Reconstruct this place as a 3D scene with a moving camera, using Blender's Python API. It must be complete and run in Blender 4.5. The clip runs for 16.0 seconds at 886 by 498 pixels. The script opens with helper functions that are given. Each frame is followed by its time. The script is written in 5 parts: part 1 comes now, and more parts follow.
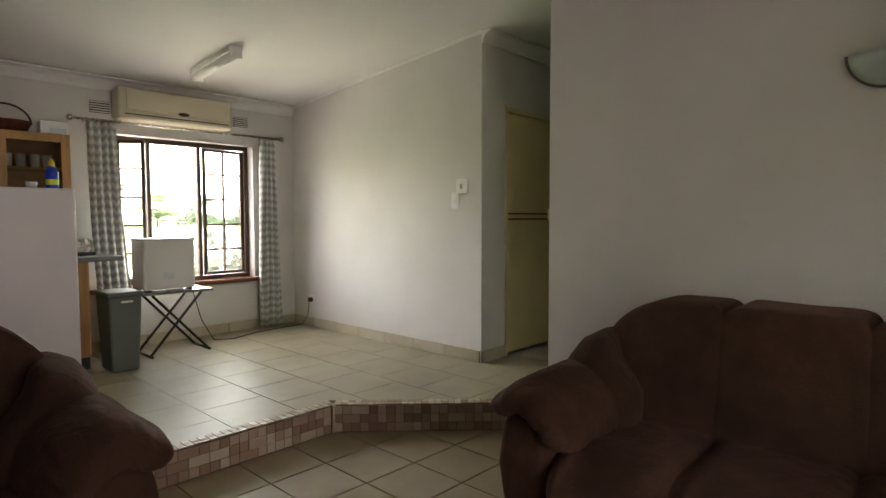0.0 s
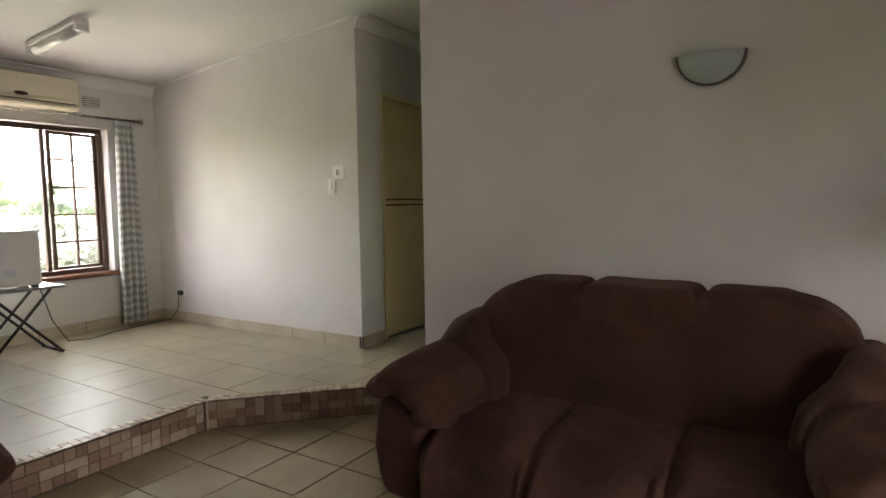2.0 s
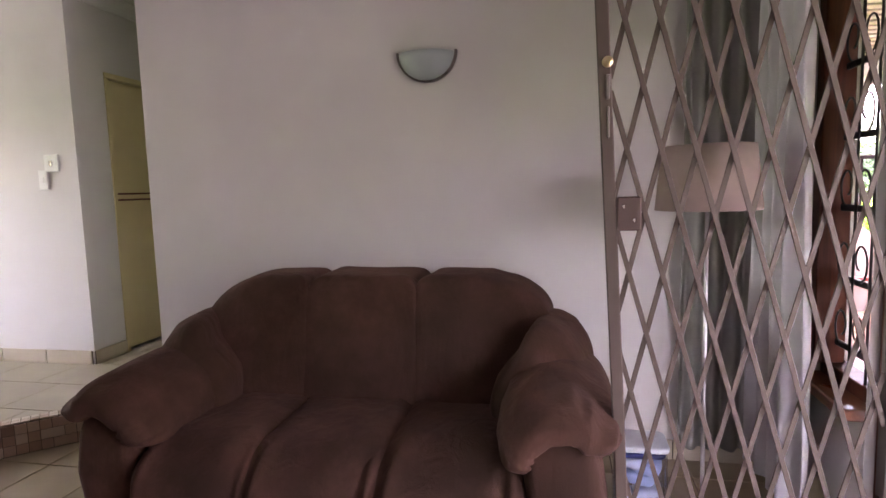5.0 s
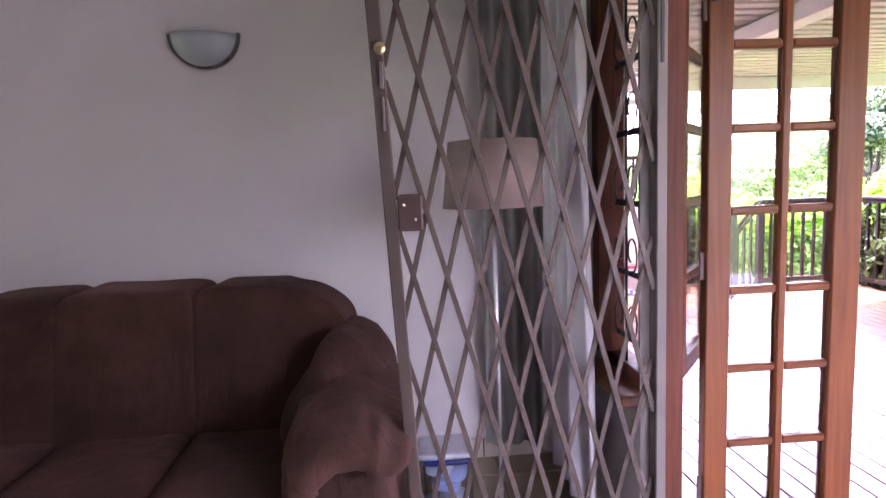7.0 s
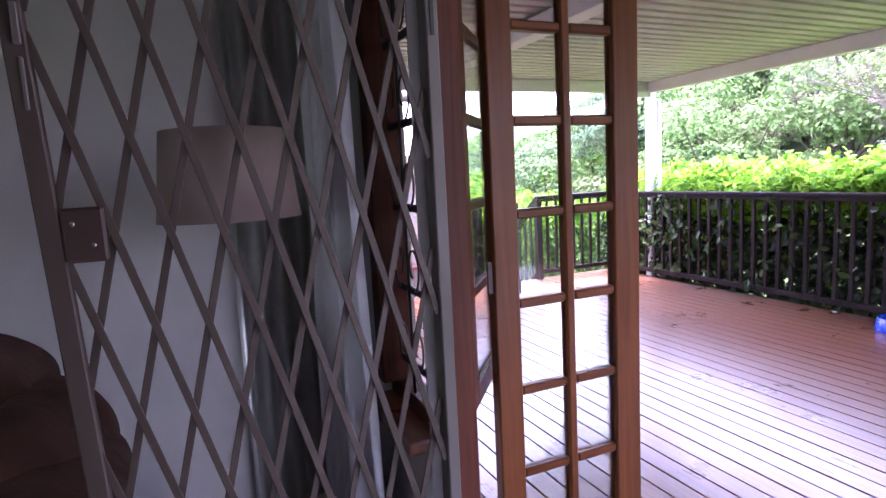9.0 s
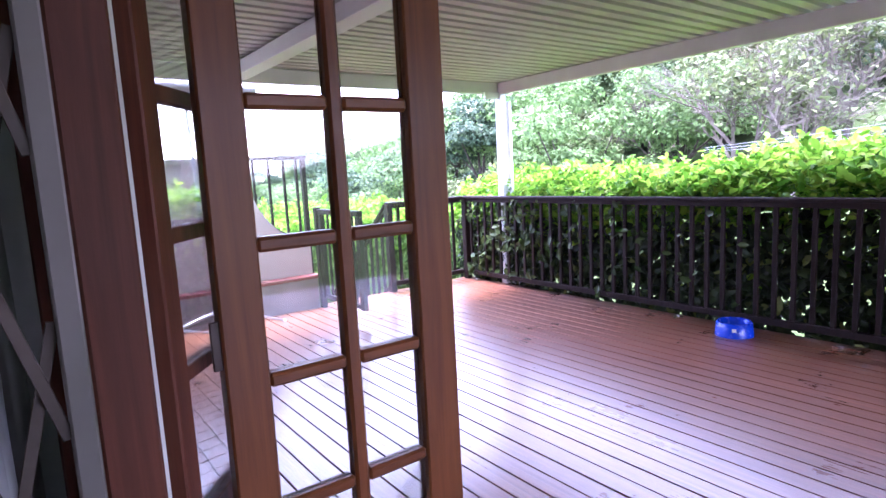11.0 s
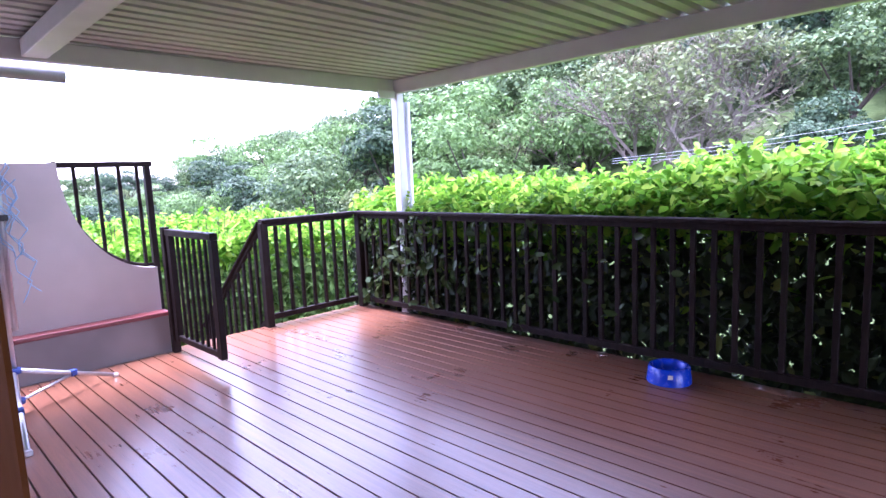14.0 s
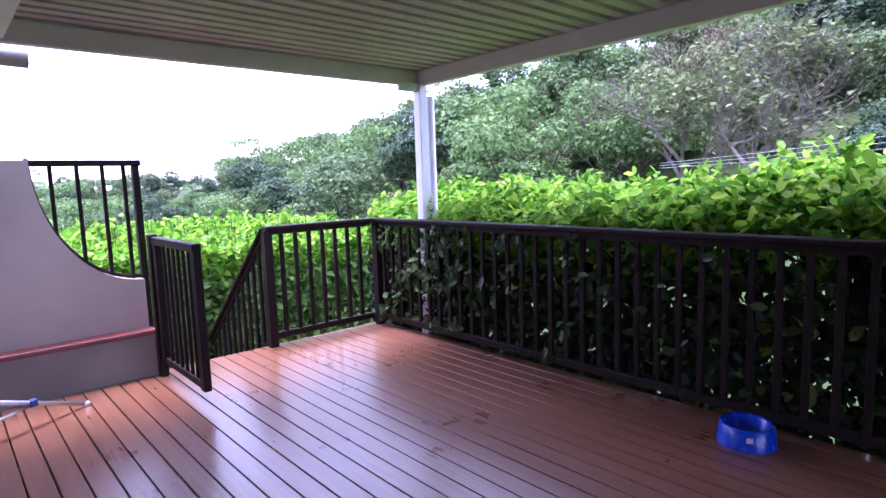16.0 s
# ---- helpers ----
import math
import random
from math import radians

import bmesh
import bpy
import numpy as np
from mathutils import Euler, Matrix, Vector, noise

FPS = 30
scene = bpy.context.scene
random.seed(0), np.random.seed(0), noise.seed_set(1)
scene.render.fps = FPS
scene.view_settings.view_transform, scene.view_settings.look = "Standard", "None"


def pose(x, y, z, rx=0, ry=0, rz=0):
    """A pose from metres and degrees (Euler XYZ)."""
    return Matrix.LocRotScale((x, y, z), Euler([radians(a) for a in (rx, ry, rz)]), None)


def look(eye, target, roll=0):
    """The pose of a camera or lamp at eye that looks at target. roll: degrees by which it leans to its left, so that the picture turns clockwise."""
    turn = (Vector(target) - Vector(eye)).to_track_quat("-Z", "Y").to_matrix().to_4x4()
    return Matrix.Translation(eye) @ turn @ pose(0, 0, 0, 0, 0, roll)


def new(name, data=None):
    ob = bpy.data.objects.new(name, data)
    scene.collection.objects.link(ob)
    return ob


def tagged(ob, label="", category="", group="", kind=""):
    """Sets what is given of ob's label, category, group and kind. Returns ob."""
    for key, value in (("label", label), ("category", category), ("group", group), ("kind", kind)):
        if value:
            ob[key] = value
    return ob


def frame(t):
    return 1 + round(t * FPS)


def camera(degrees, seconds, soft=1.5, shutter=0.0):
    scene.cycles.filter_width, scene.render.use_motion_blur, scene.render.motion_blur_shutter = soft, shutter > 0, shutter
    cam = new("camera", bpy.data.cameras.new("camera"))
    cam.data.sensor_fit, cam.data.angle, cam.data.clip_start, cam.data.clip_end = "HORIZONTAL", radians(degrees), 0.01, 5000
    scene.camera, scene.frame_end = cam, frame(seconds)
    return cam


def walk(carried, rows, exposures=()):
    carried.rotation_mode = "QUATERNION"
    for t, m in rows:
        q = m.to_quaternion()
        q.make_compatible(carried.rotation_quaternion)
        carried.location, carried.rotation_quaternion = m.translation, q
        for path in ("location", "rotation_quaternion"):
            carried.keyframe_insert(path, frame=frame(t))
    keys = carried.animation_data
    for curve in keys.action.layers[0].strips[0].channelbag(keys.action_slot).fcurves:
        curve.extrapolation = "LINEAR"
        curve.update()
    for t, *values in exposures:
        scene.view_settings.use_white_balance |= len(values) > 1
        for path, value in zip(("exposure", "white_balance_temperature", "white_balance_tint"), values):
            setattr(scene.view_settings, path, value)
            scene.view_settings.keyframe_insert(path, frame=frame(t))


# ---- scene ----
cam = camera(75.03, 16.0)
PATH = [  # seconds, eye x y z, yaw, pitch, roll
    (0.0, 0.315, 0.198, 1.303, 43.34, -3.10, 0.15),
    (0.5, 0.337, 0.201, 1.305, 40.70, -3.54, 0.32),
    (1.0, 0.350, 0.200, 1.306, 37.75, -3.86, 0.48),
    (1.5, 0.363, 0.195, 1.307, 34.75, -4.17, 0.62),
    (2.0, 0.389, 0.203, 1.309, 32.01, -4.66, 0.81),
    (2.5, 0.424, 0.215, 1.313, 28.95, -5.05, 1.01),
    (3.0, 0.463, 0.231, 1.316, 25.57, -5.40, 1.21),
    (3.5, 0.506, 0.243, 1.312, 22.07, -5.58, 1.37),
    (6.0, 0.733, 0.399, 1.302, 4.44, -6.20, 1.87),
    (6.5, 0.777, 0.439, 1.295, 0.53, -6.28, 2.04),
    (7.0, 0.811, 0.512, 1.294, -4.10, -6.47, 2.20),
    (7.5, 0.842, 0.605, 1.299, -9.45, -6.91, 2.46),
    (8.0, 0.862, 0.702, 1.298, -15.25, -7.18, 2.58),
    (8.5, 0.911, 0.784, 1.294, -20.10, -7.23, 2.77),
    (9.0, 1.008, 0.875, 1.294, -23.92, -7.38, 2.96),
    (9.5, 1.128, 0.958, 1.286, -27.49, -7.46, 2.85),
    (10.0, 1.245, 1.040, 1.283, -30.44, -7.55, 2.92),
    (12.3, 1.836, 1.498, 1.296, -43.04, -7.66, 2.83),
    (12.5, 1.884, 1.536, 1.295, -43.50, -7.63, 2.81),
    (13.0, 2.010, 1.643, 1.301, -44.25, -7.50, 2.68),
    (13.5, 2.122, 1.752, 1.314, -44.94, -7.44, 2.53),
    (14.0, 2.227, 1.829, 1.308, -45.36, -7.31, 2.44),
    (14.5, 2.399, 1.915, 1.312, -45.44, -7.22, 2.36),
    (15.0, 2.529, 1.996, 1.313, -44.88, -7.10, 2.23),
    (15.5, 2.642, 2.112, 1.304, -43.39, -6.94, 2.02),
    (16.0, 2.759, 2.234, 1.304, -41.61, -6.81, 1.88),
]
EXPOSURES = [  # seconds, stops, kelvin, tint
    (0.0, 5.1, 7800, 26), (2.0, 5.2, 7600, 29), (3.0, 5.58, 7500, 33), (4.0, 5.82, 7250, 39), (6.0, 6.1, 6700, 51), (7.0, 5.75, 6300, 54), (8.0, 5.1, 5950, 52), (9.0, 4.5, 5750, 48),
    (10.0, 4.42, 5450, 47), (12.3, 4.05, 5420, 45), (14.0, 3.6, 5380, 45), (16.0, 2.88, 5350, 45)]
walk(cam, [(t, pose(x, y, z, 90 + pitch, roll, yaw)) for t, x, y, z, yaw, pitch, roll in PATH], EXPOSURES)


# world, sun
world = bpy.data.worlds.new("sky_world")
scene.world = world
world.use_nodes = True
wn, wl = world.node_tree.nodes, world.node_tree.links
sky = wn.new("ShaderNodeTexSky")
sky.sky_type = 'NISHITA'
sky.sun_disc = False
sky.sun_elevation = radians(79)
sky.sun_rotation = radians(321)
sky.air_density, sky.dust_density, sky.ozone_density = 1.0, 1.5, 1.0
soft_sky = wn.new("ShaderNodeHueSaturation")
soft_sky.inputs["Saturation"].default_value = 0.5
wl.new(sky.outputs[0], soft_sky.inputs["Color"])
wl.new(soft_sky.outputs[0], wn["Background"].inputs[0])
wn["Background"].inputs[1].default_value = 0.15
sun = new("sun", bpy.data.lights.new("sun", 'SUN'))
sun.data.energy, sun.data.angle, sun.data.color = 1.4, radians(20), (1.0, 0.98, 0.95)
sun.matrix_world = look((0, 0, 20), (2.4, -3.0, 0.2))
for nm, w, h, power, tint, eye, aim in (("doorway_daylight", 1.85, 1.95, 0.5, (0.98, 0.95, 1.08), (1.62, 1.17, 1.04), (-0.4, 0.95, 1.75)),
                                        ("window_daylight", 1.3, 1.2, 0.28, (0.62, 1.0, 0.42), (-5.2, 2.44, 1.36), (0.0, 2.44, 1.2))):
    lamp_data = bpy.data.lights.new(nm, 'AREA')     # lamps added for daylight in the two openings, the window's green as from foliage
    lamp_data.shape, lamp_data.size, lamp_data.size_y = 'RECTANGLE', w, h
    lamp_data.energy, lamp_data.color, lamp_data.spread = power, tint, radians(125)
    new(nm, lamp_data).matrix_world = look(eye, aim)



# ---- materials ----
def socket(node, key, value, links):
    if isinstance(value, bpy.types.NodeSocket):
        links.new(value, node.inputs[key])
    else:
        node.inputs[key].default_value = value


class Mat:
    """A node material with a few shorthands."""

    def __init__(self, name, rough=0.6, metal=0.0, spec=0.5):
        self.m = bpy.data.materials.new(name)
        self.m.use_nodes = True
        self.n, self.l = self.m.node_tree.nodes, self.m.node_tree.links
        self.b = self.n["Principled BSDF"]
        self.b.inputs["Roughness"].default_value = rough
        self.b.inputs["Metallic"].default_value = metal
        self.b.inputs["Specular IOR Level"].default_value = spec
        self.co = self.n.new("ShaderNodeTexCoord").outputs["Object"]

    def world(self):
        self.co = self.n.new("ShaderNodeNewGeometry").outputs["Position"]
        return self

    def stretch(self, sx, sy, sz):
        mp = self.n.new("ShaderNodeMapping")
        mp.inputs["Scale"].default_value = (sx, sy, sz)
        self.l.new(self.co, mp.inputs[0])
        return mp.outputs[0]

    def noise(self, scale, detail=4, rough=0.55, co=None, dist=0.0):
        t = self.n.new("ShaderNodeTexNoise")
        t.inputs["Scale"].default_value, t.inputs["Detail"].default_value = scale, detail
        t.inputs["Roughness"].default_value, t.inputs["Distortion"].default_value = rough, dist
        self.l.new(co or self.co, t.inputs["Vector"])
        return t.outputs["Fac"]

    def rnd(self):
        return self.n.new("ShaderNodeObjectInfo").outputs["Random"]

    def island(self):
        return self.n.new("ShaderNodeNewGeometry").outputs["Random Per Island"]

    def ramp(self, fac, *stops):
        r = self.n.new("ShaderNodeValToRGB")
        while len(r.color_ramp.elements) < len(stops):
            r.color_ramp.elements.new(0.5)
        for e, (p, c) in zip(r.color_ramp.elements, stops):
            e.position, e.color = p, (*c, 1) if len(c) == 3 else c
        self.l.new(fac, r.inputs[0])
        return r.outputs[0]

    def mix(self, fac, a, b, mode='MIX'):
        x = self.n.new("ShaderNodeMix")
        x.data_type, x.blend_type = 'RGBA', mode
        for key, v in ((0, fac), (6, a), (7, b)):
            if isinstance(v, tuple):
                v = (*v, 1) if len(v) == 3 else v
            socket(x, key, v, self.l)
        return x.outputs[2]

    def math(self, op, a, b=0.0):
        x = self.n.new("ShaderNodeMath")
        x.operation = op
        socket(x, 0, a, self.l)
        socket(x, 1, b, self.l)
        return x.outputs[0]

    def col(self, v):
        socket(self.b, "Base Color", (*v, 1) if isinstance(v, tuple) else v, self.l)
        return self

    def rough(self, fac, lo, hi):
        r = self.n.new("ShaderNodeMapRange")
        r.inputs[3].default_value, r.inputs[4].default_value = lo, hi
        self.l.new(fac, r.inputs[0])
        self.l.new(r.outputs[0], self.b.inputs["Roughness"])
        return self

    def bump(self, h, strength=0.3, dist=0.01):
        b = self.n.new("ShaderNodeBump")
        b.inputs["Strength"].default_value, b.inputs["Distance"].default_value = strength, dist
        self.l.new(h, b.inputs["Height"])
        self.l.new(b.outputs[0], self.b.inputs["Normal"])
        return self


def plaster(name, base, var=0.05):
    k = Mat(name, 0.75, spec=0.3).world()
    a, b = k.noise(1.3, 3), k.noise(90, 3)
    lo = tuple(v * (1 - var * 2) for v in base)
    k.col(k.ramp(a, (0.3, lo), (0.7, base)))
    return k.bump(b, 0.12, 0.002).m


def wood(name, lo, hi, rough=0.35, axis=2, coat=0.3, spec=0.5):
    k = Mat(name, rough, spec=spec)
    s = [26.0, 26.0, 26.0]
    s[axis] = 1.2
    g = k.noise(1.0, 5, 0.6, k.stretch(*s), 0.6)
    f = k.noise(3.0, 6, 0.7, k.stretch(*[v * 3 for v in s]))
    c = k.ramp(g, (0.3, lo), (0.65, hi))
    k.col(k.mix(k.math('MULTIPLY', f, 0.35), c, tuple(v * 0.55 for v in lo)))
    k.b.inputs["Coat Weight"].default_value = coat
    k.b.inputs["Coat Roughness"].default_value = 0.2
    k.rough(k.noise(7, 3), rough - 0.08, rough + 0.15)
    return k.bump(f, 0.15, 0.002).m


def plain(name, base, rough=0.5, metal=0.0, var=0.12, scale=14, spec=0.5):
    k = Mat(name, rough, metal, spec)
    k.col(k.ramp(k.noise(scale, 4), (0.3, tuple(v * (1 - var) for v in base)), (0.7, base)))
    k.rough(k.noise(scale * 2.3, 3), max(0.02, rough - 0.08), min(1, rough + 0.1))
    return k.bump(k.noise(scale * 12, 2), 0.06, 0.001).m


def glass_mat(name, tint=(0.96, 0.99, 0.97), gloss=0.7):
    k = Mat(name)
    t, g = k.n.new("ShaderNodeBsdfTransparent"), k.n.new("ShaderNodeBsdfGlossy")
    t.inputs[0].default_value, g.inputs[0].default_value = (*tint, 1), (1, 1, 1, 1)
    g.inputs["Roughness"].default_value = 0.02
    fr = k.n.new("ShaderNodeFresnel")
    fr.inputs[0].default_value = 1.5
    x = k.n.new("ShaderNodeMixShader")
    k.l.new(k.math('MULTIPLY', fr.outputs[0], gloss), x.inputs[0])
    k.l.new(t.outputs[0], x.inputs[1])
    k.l.new(g.outputs[0], x.inputs[2])
    k.l.new(x.outputs[0], k.n["Material Output"].inputs[0])
    return k.m


def tile_mat(name, lo, hi, rough=0.18):
    k = Mat(name, rough).world()
    a, b, c = k.noise(3.5, 5), k.noise(22, 5, 0.7), k.rnd()
    col = k.ramp(a, (0.3, lo), (0.7, hi))
    col = k.mix(k.math('MULTIPLY', b, 0.22), col, tuple(v * 0.8 for v in lo))
    col = k.mix(k.math('MULTIPLY', c, 0.22), col, tuple(v * 0.78 for v in hi))
    k.col(col).rough(a, rough + 0.04, rough + 0.16)
    return k.bump(k.noise(5, 2), 0.05, 0.003).m


def leaf_mat(name, stops, rough=0.42, trans=0.25):
    k = Mat(name, rough, spec=0.18)
    k.col(k.ramp(k.island(), *stops))
    tr = k.n.new("ShaderNodeBsdfTranslucent")
    k.l.new(k.b.inputs["Base Color"].links[0].from_socket, tr.inputs[0])
    x = k.n.new("ShaderNodeMixShader")
    x.inputs[0].default_value = trans
    k.l.new(k.b.outputs[0], x.inputs[1])
    k.l.new(tr.outputs[0], x.inputs[2])
    k.l.new(x.outputs[0], k.n["Material Output"].inputs[0])
    return k.m


def suede():
    k = Mat("brown_suede", 0.95, spec=0.15)
    a, b, c = k.noise(5, 5, 0.65), k.noise(1.6, 3), k.noise(160, 2)
    col = k.ramp(a, (0.3, (0.037, 0.0178, 0.0122)), (0.72, (0.086, 0.0405, 0.028)))
    col = k.mix(k.ramp(b, (0.42, (0, 0, 0)), (0.62, (0.75, 0.75, 0.75))), col, (0.028, 0.0158, 0.0105))
    k.col(k.mix(k.ramp(k.noise(2.6, 5, 0.7), (0.55, (0, 0, 0)), (0.75, (0.5, 0.5, 0.5))), col, (0.128, 0.063, 0.046)))
    k.b.inputs["Sheen Weight"].default_value = 0.14
    k.b.inputs["Sheen Roughness"].default_value = 0.5
    k.b.inputs["Sheen Tint"].default_value = (0.5, 0.3, 0.26, 1)
    folds = k.noise(1.0, 3, 0.5, k.stretch(14, 14, 3), 0.8)
    return k.bump(k.math('ADD', k.math('MULTIPLY', c, 0.15), folds), 0.5, 0.016).m


def cloth(name, lo, hi, weave=220, scale=6):
    k = Mat(name, 0.9, spec=0.1)
    k.col(k.ramp(k.noise(scale, 4), (0.3, lo), (0.7, hi)))
    return k.bump(k.noise(weave, 2), 0.2, 0.002).m


def thin_cloth(name, lo, hi, trans):
    k = Mat(name, 0.9, spec=0.1)
    k.col(k.ramp(k.noise(6, 4), (0.3, lo), (0.7, hi))).bump(k.noise(220, 2), 0.2, 0.002)
    tr = k.n.new("ShaderNodeBsdfTranslucent")
    tr.inputs[0].default_value = (*hi, 1)
    x = k.n.new("ShaderNodeMixShader")
    x.inputs[0].default_value = trans
    k.l.new(k.b.outputs[0], x.inputs[1])
    k.l.new(tr.outputs[0], x.inputs[2])
    k.l.new(x.outputs[0], k.n["Material Output"].inputs[0])
    return k.m


def patterned_curtain():
    k = Mat("patterned_curtain_cloth", 0.9, spec=0.1)
    sep = k.n.new("ShaderNodeSeparateXYZ")
    k.l.new(k.co, sep.inputs[0])
    zig = k.math('PINGPONG', k.math('ADD', sep.outputs[1], 10.0), 0.022)
    band = k.math('SINE', k.math('MULTIPLY', k.math('ADD', sep.outputs[2], zig), 88.0))
    k.col(k.ramp(k.math('ADD', k.math('MULTIPLY', band, .5), .5), (0.3, (0.38, 0.4, 0.4)), (0.65, (0.6, 0.6, 0.585))))
    return k.bump(k.noise(200, 2), 0.15, 0.002).m


def deck_wood():
    k = Mat("red_brown_deck_oil", 0.3).world()
    r = k.rnd()
    g = k.noise(1.0, 6, 0.65, k.stretch(34, 1.3, 20), 0.8)
    big = k.noise(1.1, 4, 0.6)
    col = k.ramp(g, (0.28, (0.095, 0.034, 0.018)), (0.72, (0.26, 0.105, 0.056)))
    col = k.mix(k.math('MULTIPLY', r, 0.55), col, (0.15, 0.056, 0.034))
    col = k.mix(k.ramp(big, (0.3, (0, 0, 0)), (0.8, (0.4, 0.4, 0.4))), col, (0.29, 0.15, 0.085))
    k.col(col)
    k.b.inputs["Coat Weight"].default_value = 0.4
    k.b.inputs["Coat Roughness"].default_value = 0.22
    k.rough(k.math('ADD', k.math('MULTIPLY', k.noise(2.2, 5, 0.65), 0.8), k.math('MULTIPLY', g, 0.3)), 0.16, 0.42)
    return k.bump(g, 0.25, 0.003).m


WALL = plaster("cream_white_paint", (0.64, 0.625, 0.605))
CEIL = plaster("ceiling_paint", (0.74, 0.735, 0.72), 0.03)
OUTWALL = plaster("lilac_grey_plaster", (0.57, 0.495, 0.45), 0.14)
OUTDARK = plaster("grey_weathered_plaster", (0.3, 0.28, 0.28), 0.2)
YELLOW = plain("cream_yellow_door_paint", (0.62, 0.52, 0.28), 0.45, scale=3, var=0.06)
TILE_UP = tile_mat("beige_glazed_tile", (0.28, 0.24, 0.165), (0.37, 0.32, 0.225), 0.36)
TILE_LOW = tile_mat("tan_glazed_tile", (0.25, 0.195, 0.125), (0.34, 0.275, 0.18), 0.32)
GROUT = plain("dark_grout", (0.085, 0.065, 0.045), 0.9, scale=30)
SKIRT = tile_mat("beige_skirting_tile", (0.42, 0.36, 0.26), (0.52, 0.46, 0.35), 0.3)
SUEDE = suede()
DOORWOOD = wood("orange_varnished_hardwood", (0.088, 0.024, 0.006), (0.185, 0.055, 0.012), 0.4, coat=0.04, spec=0.25)
DOORWOOD_H = wood("orange_varnished_hardwood_rail", (0.088, 0.024, 0.006), (0.185, 0.055, 0.012), 0.4, axis=0, coat=0.04, spec=0.25)
DARKWOOD = wood("dark_red_stained_wood", (0.06, 0.016, 0.009), (0.14, 0.04, 0.02), 0.5, coat=0.0, spec=0.2)
SILLWOOD = wood("red_brown_sill_wood", (0.14, 0.05, 0.022), (0.27, 0.1, 0.045), 0.28, axis=1)
PINE = wood("honey_veneer", (0.42, 0.2, 0.06), (0.55, 0.29, 0.1), 0.4)
DECK = deck_wood()
RAIL = wood("dark_brown_painted_timber", (0.010, 0.0065, 0.006), (0.024, 0.015, 0.013), 0.6, coat=0.0, spec=0.15)
GATE = plain("taupe_painted_steel", (0.062, 0.043, 0.031), 0.6, 0.0, scale=8)
CHANNEL = plain("grey_painted_steel", (0.13, 0.115, 0.1), 0.6, 0.0, scale=8)
BRASS = plain("worn_brass", (0.72, 0.58, 0.34), 0.3, 1.0)
CHROME = plain("brushed_nickel", (0.62, 0.6, 0.56), 0.25, 1.0)
ALU = plain("dull_aluminium", (0.62, 0.63, 0.65), 0.35, 0.9)
GLASS = glass_mat("window_glass")
FROST = plain("frosted_blue_grey_glass", (0.38, 0.44, 0.44), 0.35, scale=5, var=0.06)
STEELWIN = plain("brown_window_steel", (0.09, 0.055, 0.035), 0.5, 0.2)
CURTAIN = patterned_curtain()
SHEER = thin_cloth("pale_grey_curtain_cloth", (0.6, 0.6, 0.64), (0.74, 0.74, 0.78), 0.22)
DRAPE = thin_cloth("grey_green_drape_cloth", (0.29, 0.295, 0.275), (0.37, 0.375, 0.345), 0.1)
SHADE = cloth("beige_linen", (0.22, 0.17, 0.145), (0.29, 0.23, 0.2))
WHITE_PLASTIC = plain("white_plastic", (0.76, 0.76, 0.74), 0.4, var=0.05, scale=4)
CREAM_PLASTIC = plain("yellowed_cream_plastic", (0.62, 0.56, 0.42), 0.42, var=0.05, scale=4)
APPLIANCE = plain("white_enamel", (0.7, 0.69, 0.69), 0.4, var=0.04, scale=3)
GREY_PLASTIC = plain("grey_green_plastic", (0.13, 0.155, 0.15), 0.5, var=0.08, scale=5)
BLACK = plain("black_plastic", (0.02, 0.02, 0.021), 0.45)
WORKTOP = plain("grey_speckled_worktop", (0.22, 0.23, 0.24), 0.3, scale=120, var=0.5)
BROWN_PLATE = plain("brown_metal_plate", (0.05, 0.026, 0.019), 0.5, 0.1)
BLUE = plain("glossy_blue_plastic", (0.015, 0.06, 0.55), 0.25, var=0.1)
CLEARISH = plain("cloudy_plastic", (0.6, 0.64, 0.7), 0.3, var=0.15)
RED_LEDGE = plain("red_oxide_paint", (0.2, 0.045, 0.043), 0.4, scale=6, var=0.3)
WHITE_PAINT = plain("white_gloss_paint", (0.72, 0.72, 0.73), 0.4, scale=3, var=0.12)
ROOFSHEET = plain("off_white_roof_sheet", (0.56, 0.525, 0.49), 0.5, scale=2.5, var=0.18)
BEAMPAINT = plain("off_white_beam_paint", (0.74, 0.72, 0.72), 0.5, scale=3, var=0.15)
ROPE = plain("pale_blue_cord", (0.35, 0.55, 0.75), 0.7)
BARK = plain("grey_brown_bark", (0.075, 0.058, 0.044), 0.9, scale=9, var=0.45)
CABLE = plain("pale_overhead_cable", (0.35, 0.37, 0.38), 0.6)


# ---- mesh helpers ----
def box(bm, x0, y0, z0, x1, y1, z1, bevel=0.0, m=None, seg=1):
    vs = [bm.verts.new((x, y, z)) for x in (x0, x1) for y in (y0, y1) for z in (z0, z1)]
    fs = [bm.faces.new([vs[i] for i in q]) for q in
          ((0, 1, 3, 2), (4, 6, 7, 5), (0, 4, 5, 1), (2, 3, 7, 6), (0, 2, 6, 4), (1, 5, 7, 3))]
    out = vs
    if bevel:
        es = {e for f in fs for e in f.edges}
        res = bmesh.ops.bevel(bm, geom=list(es), offset=bevel, segments=seg, profile=0.5, affect='EDGES')
        out = list({v for f in res["faces"] for v in f.verts})
    if m is not None:
        bmesh.ops.transform(bm, matrix=m, verts=out)
    return bm


def B(x0, y0, z0, x1, y1, z1, bevel=0.0, m=None, seg=1):
    return box(bmesh.new(), x0, y0, z0, x1, y1, z1, bevel, m, seg)


